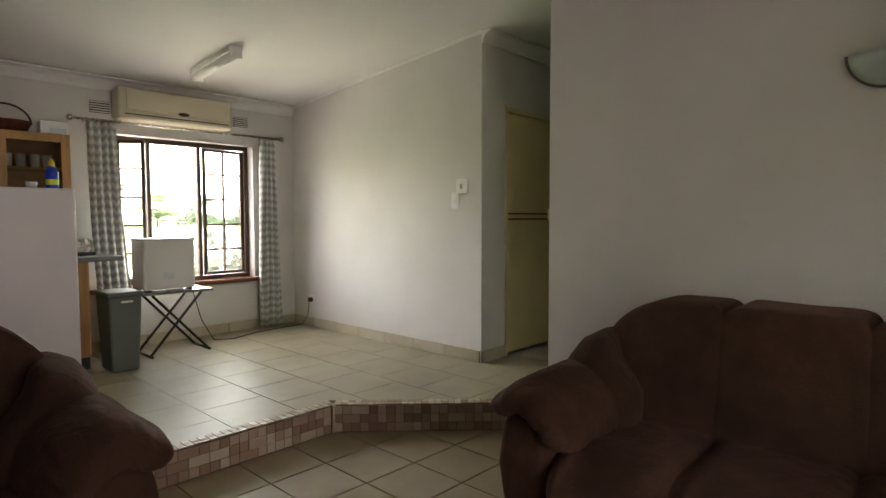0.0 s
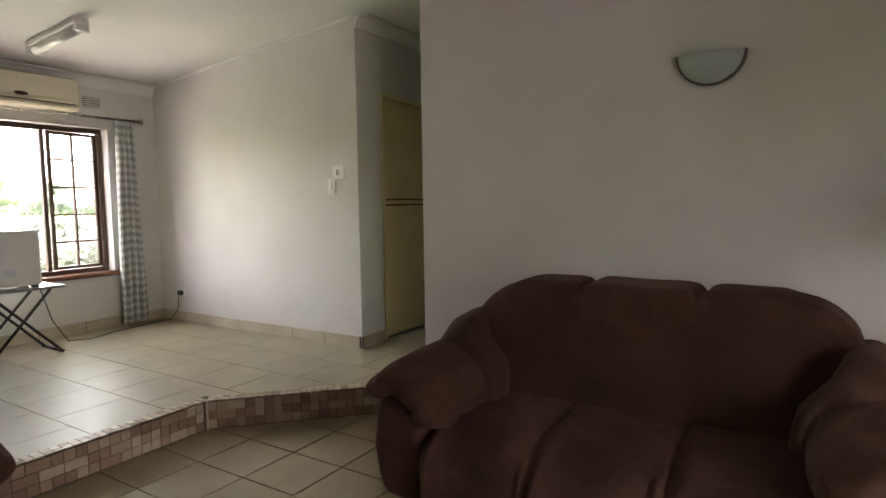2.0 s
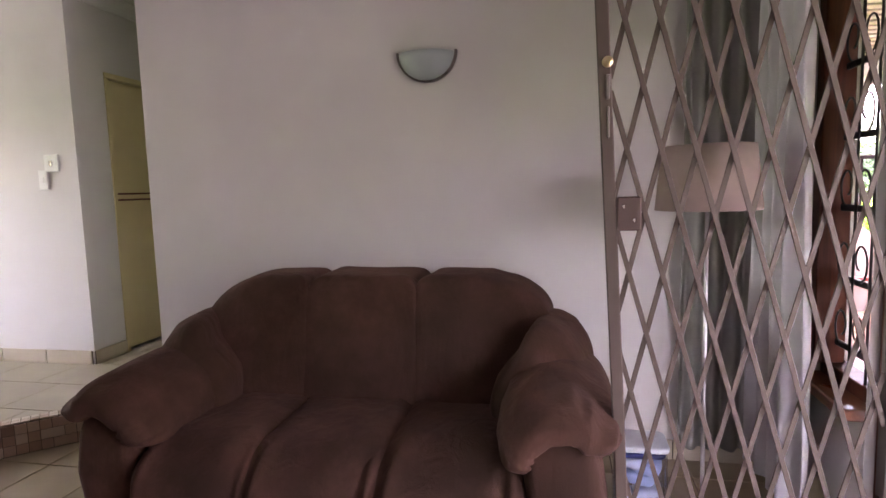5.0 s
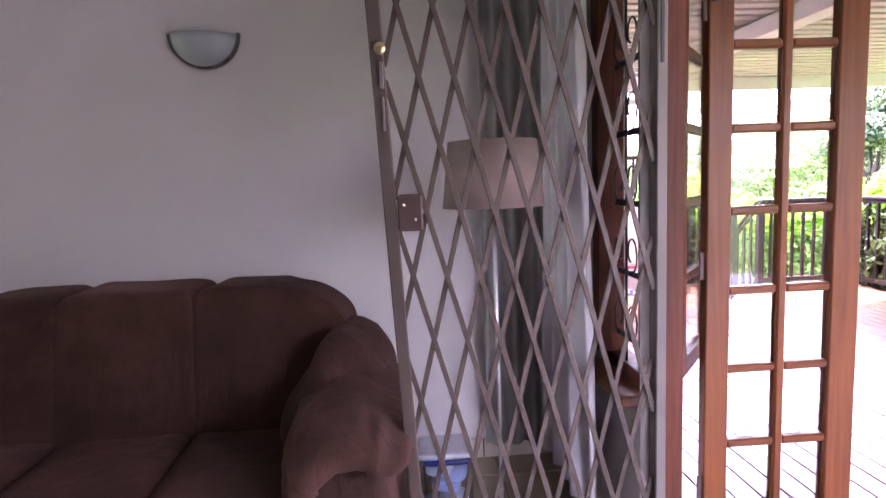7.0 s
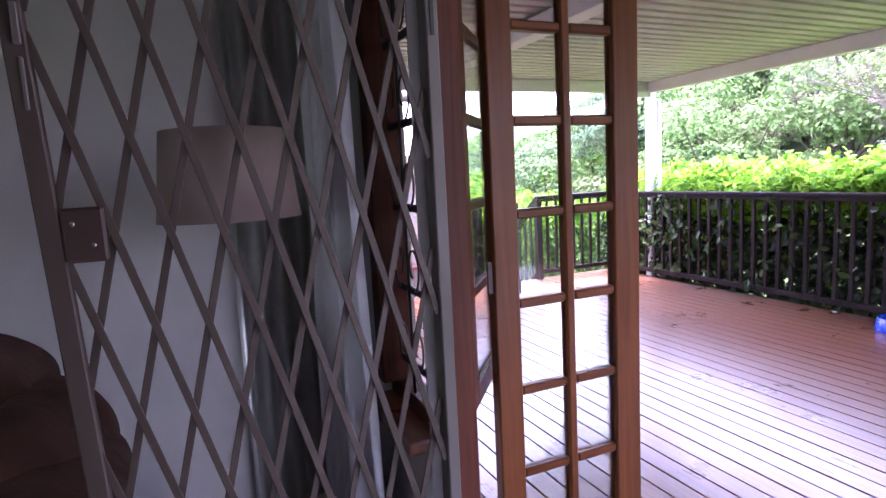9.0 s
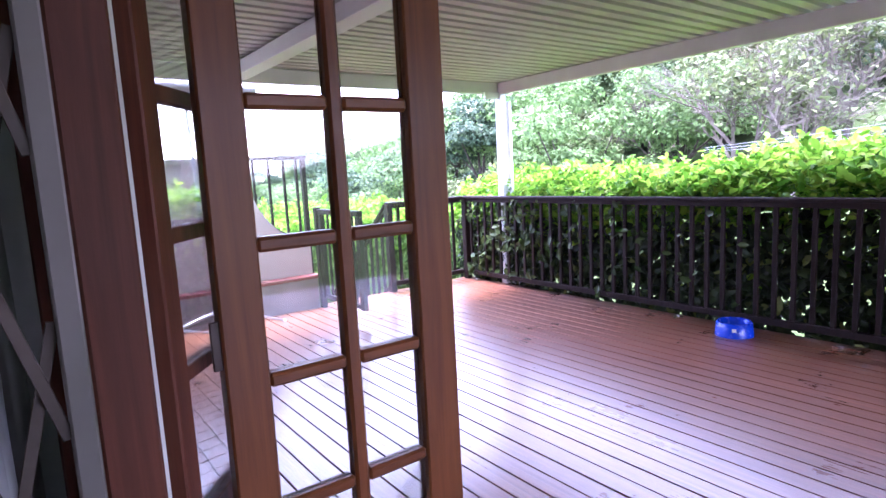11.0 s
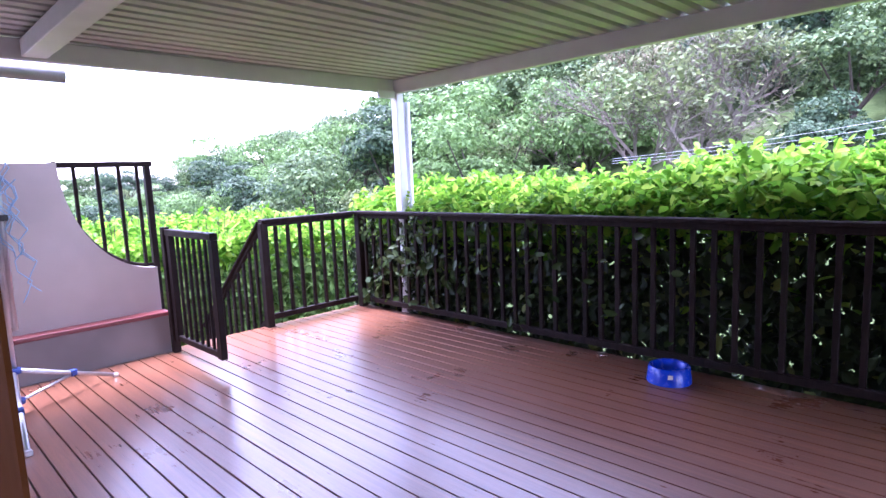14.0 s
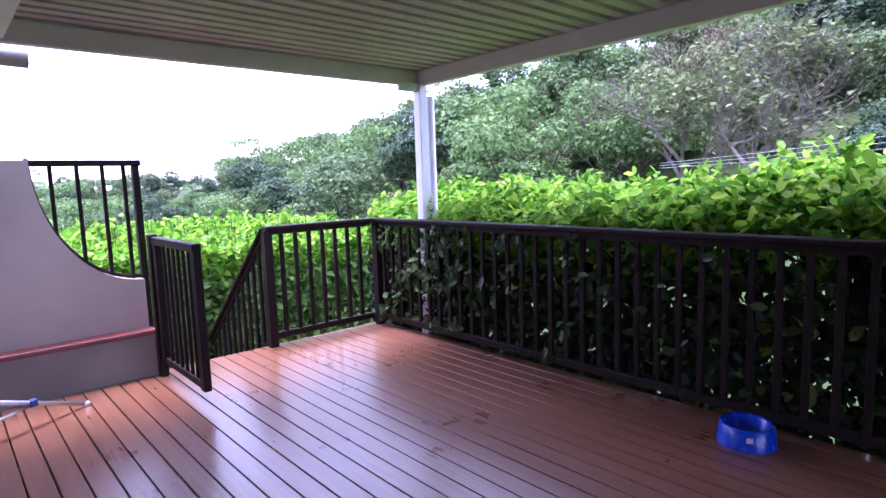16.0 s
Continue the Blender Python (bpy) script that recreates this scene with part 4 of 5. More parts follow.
# ---- deck ----
struct("house_wall_outside", B(EX + .121, 2.98, -1.5, EX + .26, 5.2, 3.1), OUTWALL, "lilac-grey plastered outside wall of the house", "wall")
joists = thing("deck_joists", "dark timber joists under the deck", "deck")
for y in [k * .6 - 2.9 for k in range(16)]:
    part("joist", B(1.76, y, -.2, 5.9, y + .045, -.03), RAIL, joists)
for x, y in ((2.2, -2.5), (5.75, -2.5), (2.2, 6.4), (5.75, 6.4), (5.75, 2.0)):
    part("stump", B(x - .06, y - .06, -3.2, x + .06, y + .06, -.2), RAIL, joists)


def railing(name, label, pts, posts, top=.985, low=.09, gap=.124):
    """A timber balustrade along a straight line from pts[0] to pts[1]."""
    r = thing(name, label, "railing")
    a, b = Vector(pts[0]), Vector(pts[1])
    d = (b - a)
    ln = d.length
    d.normalize()
    ang = math.degrees(math.atan2(d.y, d.x))
    shear = Matrix.Identity(4)
    shear[2][0] = d.z / math.hypot(d.x, d.y)
    m0 = Matrix.Translation(a) @ pose(0, 0, 0, 0, 0, ang) @ shear
    ln_flat = math.hypot(b.x - a.x, b.y - a.y)
    part("top_rail", B(-.02, -.048, top - .03, ln_flat + .02, .048, top, .006, m0), RAIL, r)
    part("under_rail", B(0, -.018, top - .07, ln_flat, .018, top - .031, .004, m0), RAIL, r)
    part("bottom_rail", B(0, -.02, low - .025, ln_flat, .02, low + .025, .004, m0), RAIL, r)
    n = max(2, int(ln / gap))
    for i in range(1, n):
        s = ln * i / n
        p = a + d * s
        part("baluster", B(-.016, -.013, low + .026, .016, .013, top - .071, .003, Matrix.Translation(p) @ pose(0, 0, 0, 0, 0, ang)), RAIL, r)
    for s in posts:
        p = a + d * s
        part("post", B(-.035, -.035, 0, .035, .035, top - .031, .004, Matrix.Translation(p) @ pose(0, 0, 0, 0, 0, ang)), RAIL, r)
    return r


railing("deck_railing", "dark brown timber balustrade along the hedge side of the deck", ((5.78, 6.6, 0), (5.78, -2.8, 0)), (.03, 9.3))
railing("deck_railing", "short dark brown timber balustrade beside the steps", ((4.735, 6.6, 0), (5.73, 6.6, 0)), (0.0,))
railing("stair_railing", "dark brown timber stair balustrade sloping down from the deck", ((4.735, 6.64, -.03), (4.735, 8.72, -1.76)), (2.69,), top=.985, low=.09, gap=.16)
st = thing("deck_steps", "timber steps leading down from the deck", "steps")
for k in range(7):
    part("tread", B(3.92, 6.68 + .23 * k, -.19 * (k + 1) - .04, 4.7, 6.93 + .23 * k, -.19 * (k + 1), .004), DECK, st)
for x in (3.9, 4.68):
    part("stringer", B(x, 0, -.12, x + .04, 2.55, .12, .003, Matrix.Translation((0, 6.66, -.12)) @ Matrix.Rotation(-math.atan2(1.73, 2.08), 4, 'X')), RAIL, st)

gt = thing("deck_gate", "dark brown slatted timber gate standing open at the steps", "gate")
part("gate_post", B(3.845, 6.49, 0, 3.9, 6.55, 1.0, .004), RAIL, gt)
part("gate_top", B(3.855, 5.66, .935, 3.91, 6.49, .985, .005), RAIL, gt)
part("gate_bottom", B(3.865, 5.68, .105, 3.9, 6.48, .15, .004), RAIL, gt)
for y, w in ((5.69, .035), (6.45, .03)):
    part("gate_stile", B(3.86, y - w, .1, 3.905, y + w, .935, .004), RAIL, gt)
for k in range(1, 7):
    y = 5.72 + .69 * k / 7
    part("slat", B(3.873, y - .012, .15, 3.893, y + .012, .935, .003), RAIL, gt)


def curved_wall():
    """Garden wall with a concave quarter sweep at its end, a plinth with a red ledge in front."""
    w = thing("garden_wall", "lilac-grey plastered garden wall with a concave swept end", "wall", kind="structure")
    y0, y1 = 6.66, 6.86
    prof = [(-.5, -2.0), (3.84, -2.0), (3.84, .68)]
    for k in range(1, 17):
        a = math.pi / 2 * k / 16
        prof.append((3.84 - .6 * math.sin(a), .68 + .83 * (1 - math.cos(a))))
    prof += [(-.5, 1.51)]
    bm = bmesh.new()
    f = [bm.verts.new((x, y0, z)) for x, z in prof]
    g = [bm.verts.new((x, y1, z)) for x, z in prof]
    bm.faces.new(f)
    bm.faces.new(g[::-1])
    for i in range(len(f)):
        j = (i + 1) % len(f)
        bm.faces.new((f[i], g[i], g[j], f[j]))
    part("wall", bm, OUTWALL, w)
    part("plinth", B(-.5, 6.56, -2, 3.85, 6.659, .30, .004), OUTDARK, w, "grey weathered plinth")
    part("ledge", B(-.5, 6.54, .30, 3.86, 6.659, .335, .006), RED_LEDGE, w, "red oxide painted ledge")
    r = thing("wall_railing", "dark metal railing filling the swept wall end", "railing")
    part("top_rail", B(3.2, 6.72, 1.475, 3.9, 6.78, 1.515, .004), RAIL, r)
    part("end_post", B(3.842, 6.72, .3, 3.885, 6.78, 1.475, .004), RAIL, r)
    for k, x in enumerate((3.36, 3.51, 3.66, 3.79)):
        t = math.asin(min(1, (3.84 - x) / .6))
        part("bar", B(x - .012, 6.738, .68 + .83 * (1 - math.cos(t)) - .02, x + .012, 6.762, 1.475, .002), RAIL, r)
    part("curve_strip", T([(3.84 - .6 * math.sin(a), 6.75, .695 + .83 * (1 - math.cos(a))) for a in [math.pi / 2 * k / 14 for k in range(15)]], .014, 6), RAIL, r)


curved_wall()


def deck_roof():
    r = thing("deck_roof", "off-white corrugated sheet roof on white beams over the deck", "roof")
    bm = bmesh.new()
    y, ps = -3.0, []
    p = .122
    while y < 6.1:
        ps += [(y, .0), (y + p * .56, .0), (y + p * .6, .07), (y + p * .95, .07)]
        y += p
    xs = (1.66, 6.02)
    zs = (2.225, 2.203)
    rows = [[bm.verts.new((x, a, z + h)) for a, h in ps] for x, z in zip(xs, zs)]
    for a, b in zip(rows[0], rows[0][1:]):
        i = rows[0].index(a)
        bm.faces.new((a, b, rows[1][i + 1], rows[1][i]))
    part("roof_sheet", bm, ROOFSHEET, r).modifiers.new("thickness", 'SOLIDIFY').thickness = .003
    part("east_beam", B(5.865, -3.0, 2.08, 5.925, 6.1, 2.2, .004), BEAMPAINT, r)
    part("north_beam", B(1.7, 6.02, 2.085, 5.865, 6.08, 2.205, .004), BEAMPAINT, r)
    part("joint_plate", B(5.66, 5.99, 2.03, 5.86, 6.019, 2.1, .003), WHITE_PAINT, r)
    part("cross_beam", B(3.0, -3.0, 2.1, 3.13, 6.02, 2.2, .004), BEAMPAINT, r)
    part("post", B(5.85, 5.97, -3.0, 5.935, 6.055, 2.08, .006), WHITE_PAINT, r, "white painted steel post")
    part("downpipe", T([(5.975, 5.98, -3), (5.975, 5.98, 2.0)], .03, 12), WHITE_PAINT, r, "white downpipe")
    part("gutter", T([(1.8, 6.16, 2.06), (3.24, 6.16, 2.03)], .045, 12), plain("grey_pvc", (.5, .5, .53)), r, "grey round gutter end")


deck_roof()

bw = thing("pet_bowl", "glossy blue plastic pet bowl on the deck boards", "bowl", (5.585, 3.275, 0.002))
part("bowl", lathe(bmesh.new(), [(.132, 0), (.132, .004), (.121, .095), (.112, .103), (.101, .095), (.088, .03), (.001, .026)], 40), BLUE, bw)
part("sticker", B(-.014, -.003, -.014, .014, .003, .014, .002), plain("pale_sticker", (.8, .72, .66)), bw, "small pale sticker").matrix_local = Matrix.Translation((-.113, -.057, .06)) @ pose(0, 0, 0, 11, 0, -58)


def clothes_airer():
    c = thing("rotary_clothes_airer", "folded aluminium rotary clothes airer on a tripod base", "clothes airer", (2.745, 5.95, 0))
    part("pole", T([(0, 0, .05), (0, 0, 2.0)], .021, 14), ALU, c)
    for a in (27, 147, 264):
        u = radians(a)
        e = Vector((math.cos(u), math.sin(u), 0))
        leg = part("leg", T([e * .03 + Vector((0, 0, .27)), e * .68 + Vector((0, 0, .016))], .013, 8), ALU, c)
        part("foot", B(-.02, -.02, 0, .02, .02, .03, .006, Matrix.Translation(e * .68)), ALU, leg)
        part("slide", B(-.022, -.018, -.02, .022, .018, .02, .005, Matrix.Translation(e * .37 + Vector((0, 0, .138))) @ pose(0, 0, 0, 0, 0, a)), plain("blue_joint_plastic", (.03, .07, .3)), leg, "dark blue slide")
        part("strut", T([e * .02 + Vector((0, 0, .085)), e * .37 + Vector((0, 0, .132))], .010, 6), ALU, c)
    for z in (.07, .255):
        part("collar", lathe(bmesh.new(), [(.022, 0), (.042, .004), (.042, .034), (.022, .04)], 18, (0, 0, z)), plain("blue_collar_plastic", (.03, .07, .3)), c, "dark blue collar")
    for k, (ax, ay, r) in enumerate(((-.12, -.02, .013), (-.045, -.05, .016), (.05, -.04, .014), (.04, .06, .012))):
        arm = part("arm", T([(ax * .7, ay, .52), (ax, ay, 1.96 - .12 * (k % 2))], r, 10), ALU, c)
        part("clip", B(ax * .84 - .028, ay - .024, 1.155, ax * .84 + .028, ay + .02, 1.19, .005), BLACK, arm, "black plastic clip")
        part("cap", B(ax - .024, ay - .02, 1.9 - .12 * (k % 2), ax + .024, ay + .02, 1.925 - .12 * (k % 2), .004), BLACK, arm, "black end piece")
    rnd = random.Random(4)
    for k in range(7):
        top, n = rnd.uniform(1.35, 1.6), rnd.randint(8, 13)
        pts = [Vector((.055 + .02 * (k % 3) + .035 * math.sin(i * 1.9 + k) + .006 * i * (k % 2), -.05 + .02 * math.cos(i * 1.3 + k), top - i * .062)) for i in range(n)]
        part("cord", T(pts, .0035, 5), ROPE, c)


clothes_airer()


# ---- ground, hedges, hillside ----
def skyline(az):
    """Height of the wooded skyline, in degrees above level, by compass angle."""
    return float(np.interp(az, [-180, -90, -30, 8, 16, 25, 32, 40, 51, 59, 73, 90, 120, 180], [2, 1, .6, .7, 1.2, 3.0, 5.6, 8.2, 10.8, 12.4, 17, 19, 17, 2]))


TREE = 6.5


def ground_z(x, y):
    dx, dy = x - 2.7, y - 2.2
    r, az = math.hypot(dx, dy), math.degrees(math.atan2(dx, dy))
    top = max(0.0, 82 * math.tan(radians(skyline(az))) + 1.3 - TREE - 3.0 * min(1, max(0, (az - 30) / 15))) + 4.0
    t = min(1.0, max(0.0, (r - 9) / 73))
    z = -3.0 - 1.0 * min(1, r / 20) + top * (t ** 0.85)
    return z + .5 * noise.noise((x * .06, y * .06, 0)) * min(1, r / 30)


vs, fs = [], []
rr = [0, 3, 6, 9, 12, 16, 20, 25, 30, 36, 43, 50, 58, 66, 75, 85, 100, 140, 250, 600, 1500, 4000]
NA = 96
for r in rr:
    for k in range(NA):
        a = 2 * math.pi * k / NA
        x, y = 2.7 + r * math.sin(a), 2.2 + r * math.cos(a)
        vs.append((x, y, ground_z(x, y) if r < 300 else ground_z(2.7 + 120 * math.sin(a), 2.2 + 120 * math.cos(a)) * 300 / r - 3))
for i in range(len(rr) - 1):
    for k in range(NA):
        fs.append((i * NA + k, i * NA + (k + 1) % NA, (i + 1) * NA + (k + 1) % NA, (i + 1) * NA + k))
gm = Mat("scrub_covered_soil", .95, spec=.1).world()
gm.col(gm.mix(gm.math('MULTIPLY', gm.noise(2.2, 6, .75), .8), gm.ramp(gm.noise(.35, 6, .7), (.3, (.03, .05, .016)), (.55, (.06, .095, .03)), (.75, (.1, .12, .05))), (.012, .02, .008)))
gm.bump(gm.noise(3, 5), .6, .1)
tagged(raw("ground", vs, fs, gm.m, True), "overgrown green hillside ground falling away from the deck", "ground", kind="structure")


def leaves(rng, centres, normals, size, jitter=.6, aspect=.5, fold=.25):
    """Many single leaves: each a rounded blade, six points round the edge, dished along the middle rib."""
    n = len(centres)
    d = normals + jitter * rng.normal(size=(n, 3))
    d /= np.linalg.norm(d, axis=1, keepdims=True) + 1e-9
    s = np.cross(d, rng.normal(size=(n, 3)))
    s /= np.linalg.norm(s, axis=1, keepdims=True) + 1e-9
    t = np.cross(s, d)
    ln = size * rng.uniform(.6, 1.3, size=(n, 1))
    w = ln * aspect
    base, tip = centres - t * ln * .5, centres + t * ln * .5
    a1, a2 = centres - t * ln * .22, centres + t * ln * .2
    rr1, rr2 = a1 + s * w * .42 + d * w * fold, a2 + s * w * .4 + d * w * fold
    ll1, ll2 = a1 - s * w * .42 + d * w * fold, a2 - s * w * .4 + d * w * fold
    v = np.stack([base, rr1, rr2, tip, ll2, ll1], 1).reshape(-1, 3)
    i = np.arange(n)[:, None] * 6
    return v, np.concatenate([i + np.array([q]) for q in ((0, 1, 3), (1, 2, 3), (0, 3, 5), (5, 3, 4))], 0)


def sprays(rng, centres, normals, size, aspect):
    """Distant leaf sprays: one small uneven blade each."""
    n = len(centres)
    d = normals + .6 * rng.normal(size=(n, 3))
    d /= np.linalg.norm(d, axis=1, keepdims=True) + 1e-9
    s = np.cross(d, rng.normal(size=(n, 3)))
    s /= np.linalg.norm(s, axis=1, keepdims=True) + 1e-9
    t = np.cross(s, d)
    ln = size * rng.uniform(.55, 1.5, size=(n, 1))
    v = np.stack([centres - t * ln * .5, centres + t * ln * .2 + s * ln * aspect * .5, centres + t * ln * .5 - s * ln * aspect * .5], 1).reshape(-1, 3)
    return v, np.arange(3 * n).reshape(-1, 3)


def leaf_mesh(name, v, f, material):
    me = bpy.data.meshes.new(name)
    me.vertices.add(len(v))
    me.vertices.foreach_set("co", v.astype(np.float32).ravel())
    me.loops.add(len(f) * 3)
    me.loops.foreach_set("vertex_index", f.astype(np.int32).ravel())
    me.polygons.add(len(f))
    me.polygons.foreach_set("loop_start", np.arange(len(f), dtype=np.int32) * 3)
    me.update(calc_edges=True)
    me.materials.append(material)
    return me


# dark end of the ramp paints shaded gaps among the young leaves
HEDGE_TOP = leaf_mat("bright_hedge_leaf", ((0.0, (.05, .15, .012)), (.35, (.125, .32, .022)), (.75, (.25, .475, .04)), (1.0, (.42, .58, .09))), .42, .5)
# shade inside the hedge painted as near-black leaves, with a few lit spots
HEDGE_SHADED = leaf_mat("shaded_hedge_leaf", ((0.0, (.012, .022, .009)), (.6, (.028, .048, .016)), (.93, (.05, .08, .025)), (1.0, (.2, .24, .06))), .45, .15)
HEDGE_MID = leaf_mat("mid_green_hedge_leaf", ((0.0, (.06, .13, .025)), (.6, (.13, .25, .05)), (1.0, (.26, .4, .1))), .5, .3)
rng = np.random.default_rng(7)


def hedge(name, label, x0, x1, y0, y1, z0, ztop, n_side, n_top, size, lump=.12, flank=None, crown=None):
    crown = crown or HEDGE_TOP
    h = thing(name, label, "hedge", kind="stuff")

    def topz(x, y):
        return ztop(x, y) + lump * np.array([noise.noise((a * 1.7, b * 1.7, 3)) for a, b in zip(x, y)])
    x, y = rng.uniform(x0, x1, n_top), rng.uniform(y0, y1, n_top)
    tz = topz(x, y)
    depth = rng.exponential(.13, n_top)
    c = np.stack([x, y, tz - depth + rng.uniform(0, .08, n_top)], 1)
    v, f = leaves(rng, c, np.tile((0, 0, 1.0), (n_top, 1)), size, .75, .62, .2)
    ob = new("top_growth", leaf_mesh("top_growth", v, f, crown))
    ob.parent = h
    ob["kind"] = "stuff"
    # shoots standing above the clipped top
    ns = n_top // 70
    sx, sy = rng.uniform(x0, x1, ns), rng.uniform(y0, y1, ns)
    sz = topz(sx, sy)
    sc_, hh = [], rng.uniform(.06, .2, ns)
    for t in np.linspace(.2, 1.0, 6):
        sc_.append(np.stack([sx + rng.normal(0, .02, ns), sy + rng.normal(0, .02, ns), sz + hh * t], 1))
    sc_ = np.concatenate(sc_)
    v, f = leaves(rng, sc_, np.tile((0, 0, .8), (len(sc_), 1)), size * .95, .9, .58, .2)
    ob = new("young_shoots", leaf_mesh("young_shoots", v, f, crown))
    ob.parent = h
    ob["kind"] = "stuff"
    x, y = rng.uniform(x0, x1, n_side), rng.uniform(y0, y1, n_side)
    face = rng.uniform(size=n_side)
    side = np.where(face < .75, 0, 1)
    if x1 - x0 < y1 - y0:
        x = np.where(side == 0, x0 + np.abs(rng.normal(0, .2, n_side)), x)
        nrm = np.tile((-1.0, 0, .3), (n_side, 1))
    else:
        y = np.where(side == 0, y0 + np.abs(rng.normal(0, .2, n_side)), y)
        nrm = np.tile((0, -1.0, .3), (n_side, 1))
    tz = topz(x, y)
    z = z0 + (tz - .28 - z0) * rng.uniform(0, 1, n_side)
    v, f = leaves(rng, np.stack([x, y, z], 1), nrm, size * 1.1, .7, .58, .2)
    ob = new("inner_growth", leaf_mesh("inner_growth", v, f, flank or HEDGE_SHADED))
    ob.parent = h
    ob["kind"] = "stuff"
    bm = bmesh.new()
    rnd = random.Random(3)
    for _ in range(int(max(x1 - x0, y1 - y0) * 14)):
        a, b = rnd.uniform(x0 + .1, x1 - .1), rnd.uniform(y0, y1)
        tube(bm, [(a, b, z0), (a + rnd.uniform(-.1, .1), b + rnd.uniform(-.1, .1), z0 + (1.0 - z0) * .5), (a + rnd.uniform(-.15, .15), b + rnd.uniform(-.15, .15), .95)], .01, 5, .004, False)
    ob = part("stems", bm, BARK, h)
    ob["kind"] = "stuff"
    return h


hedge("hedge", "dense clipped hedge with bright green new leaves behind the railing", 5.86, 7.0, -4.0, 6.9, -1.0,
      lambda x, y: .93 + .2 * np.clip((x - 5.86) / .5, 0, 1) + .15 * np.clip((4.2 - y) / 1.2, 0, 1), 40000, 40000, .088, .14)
hedge("hedge", "broad leafy hedge beyond the steps with pale green tops", 0.5, 7.0, 8.0, 11.0, -2.2,
      lambda x, y: .64 + .1 * np.clip((y - 8.0) / 1.0, 0, 1), 34000, 30000, .095, .16, HEDGE_MID)


cr = np.stack([rng.normal(5.77, .045, 800), 6.5 - np.abs(rng.normal(0, 1.3, 800)), rng.uniform(.08, .95, 800)], 1)
cr2 = np.stack([rng.normal(5.80, .03, 160), rng.uniform(5.45, 6.35, 160), rng.uniform(.1, .95, 160)], 1)
cr = cr[(np.array([noise.noise((q[1] * 2.2, q[2] * 2.6, 8)) for q in cr]) > .02) & (cr[:, 1] > 2.9)]
cr = np.concatenate([cr, cr2])
v, f = leaves(rng, cr, np.tile((-1.0, 0, .4), (len(cr), 1)), .085, .6, .6, .2)
cre = tagged(new("creeper", leaf_mesh("creeper", v, f, leaf_mat("creeper_leaf", ((0, (.02, .04, .012)), (.6, (.04, .07, .02)), (1, (.09, .13, .04))), .35, .25))), "dark green leaves pushing through the deck railing", "creeper", kind="stuff")


# window glare is put into the pale leaf colour of these shrubs
GLARE_LEAF = leaf_mat("glare_pale_leaf", ((0, (.17, .2, .16)), (.5, (.25, .28, .23)), (1, (.34, .37, .31))), .5, .3)
hedge("hedge", "leafy shrubs outside the west window, paled to stand for sun glare", -13.5, -10.5, -4.0, 14.0, -2.5,
      lambda x, y: .45 + .3 * np.sin(y * 1.3), 9000, 12000, .2, .5, GLARE_LEAF, GLARE_LEAF)


# trees: tapered trunk, limbs, and a crown of leaf sprays gathered in uneven lobes
def tree_meshes(seed, h, spread, lobes, leaf, n, material, flat=.7):
    g = np.random.default_rng(seed)
    bm = bmesh.new()
    top = h * .4
    lean = g.normal(0, .25, 2)
    tube(bm, [(0, 0, -1.0), (lean[0] * .3, lean[1] * .3, top * .5), (lean[0], lean[1], top)], h * .028, 8, h * .012)
    cs, ns = [], []
    for k in range(lobes):
        a = 2 * math.pi * (k + g.uniform(-.3, .3)) / lobes
        rad = spread * (g.uniform(.35, .85) if k % 4 else .1)
        c = np.array([lean[0] + rad * math.cos(a), lean[1] + rad * math.sin(a), h * g.uniform(.22, .86) - .1 * h * (rad / spread) ** 2])
        mid = np.array([lean[0] + .4 * rad * math.cos(a), lean[1] + .4 * rad * math.sin(a), h * .38])
        tube(bm, [(lean[0] * .6, lean[1] * .6, top * .7), tuple(mid), tuple(c)], h * .011, 6, h * .004, False)
        m = int(n / lobes)
        d = g.normal(size=(m, 3))
        d /= np.linalg.norm(d, axis=1, keepdims=True)
        d[:, 2] = np.where(d[:, 2] < -.35, -d[:, 2], d[:, 2])
        r = spread * g.uniform(.34, .54)
        # each lobe breaks up into tufts with gaps between them
        tufts = g.normal(size=(26, 3))
        tufts /= np.linalg.norm(tufts, axis=1, keepdims=True)
        near = (d @ tufts.T).max(axis=1, keepdims=True)
        rad_l = r * (.62 + .46 * np.clip((near - .8) / .2, 0, 1)) * (1 - .3 * g.uniform(size=(m, 1)) ** 2) * (1 + .2 * np.array([[noise.noise(tuple(q * 2.6 + seed + k))] for q in d]))
        cs.append(c + d * rad_l * np.array([1, 1, flat]))
        ns.append(d + np.array([0, 0, .5]))
    v, f = sprays(g, np.concatenate(cs), np.concatenate(ns), leaf, .85 if leaf > .14 else .22)
    return mesh_of("trunk", bm, BARK), leaf_mesh("crown", v, f, material)


GREENS = [
    leaf_mat("deep_green_foliage", ((0, (.02, .045, .024)), (.6, (.048, .088, .045)), (1, (.095, .15, .08))), .5, .25),
    leaf_mat("mid_green_foliage", ((0, (.038, .072, .028)), (.6, (.085, .138, .052)), (1, (.155, .225, .085))), .5, .25),
    leaf_mat("bright_green_foliage", ((0, (.06, .115, .036)), (.6, (.125, .22, .065)), (1, (.2, .32, .11))), .5, .3),
    leaf_mat("olive_foliage", ((0, (.06, .085, .035)), (.6, (.12, .16, .062)), (1, (.215, .26, .11))), .55, .25),
    leaf_mat("dry_brown_twigs", ((0, (.09, .075, .05)), (.6, (.17, .145, .095)), (1, (.27, .235, .16))), .8, .1),
]
KINDS = []
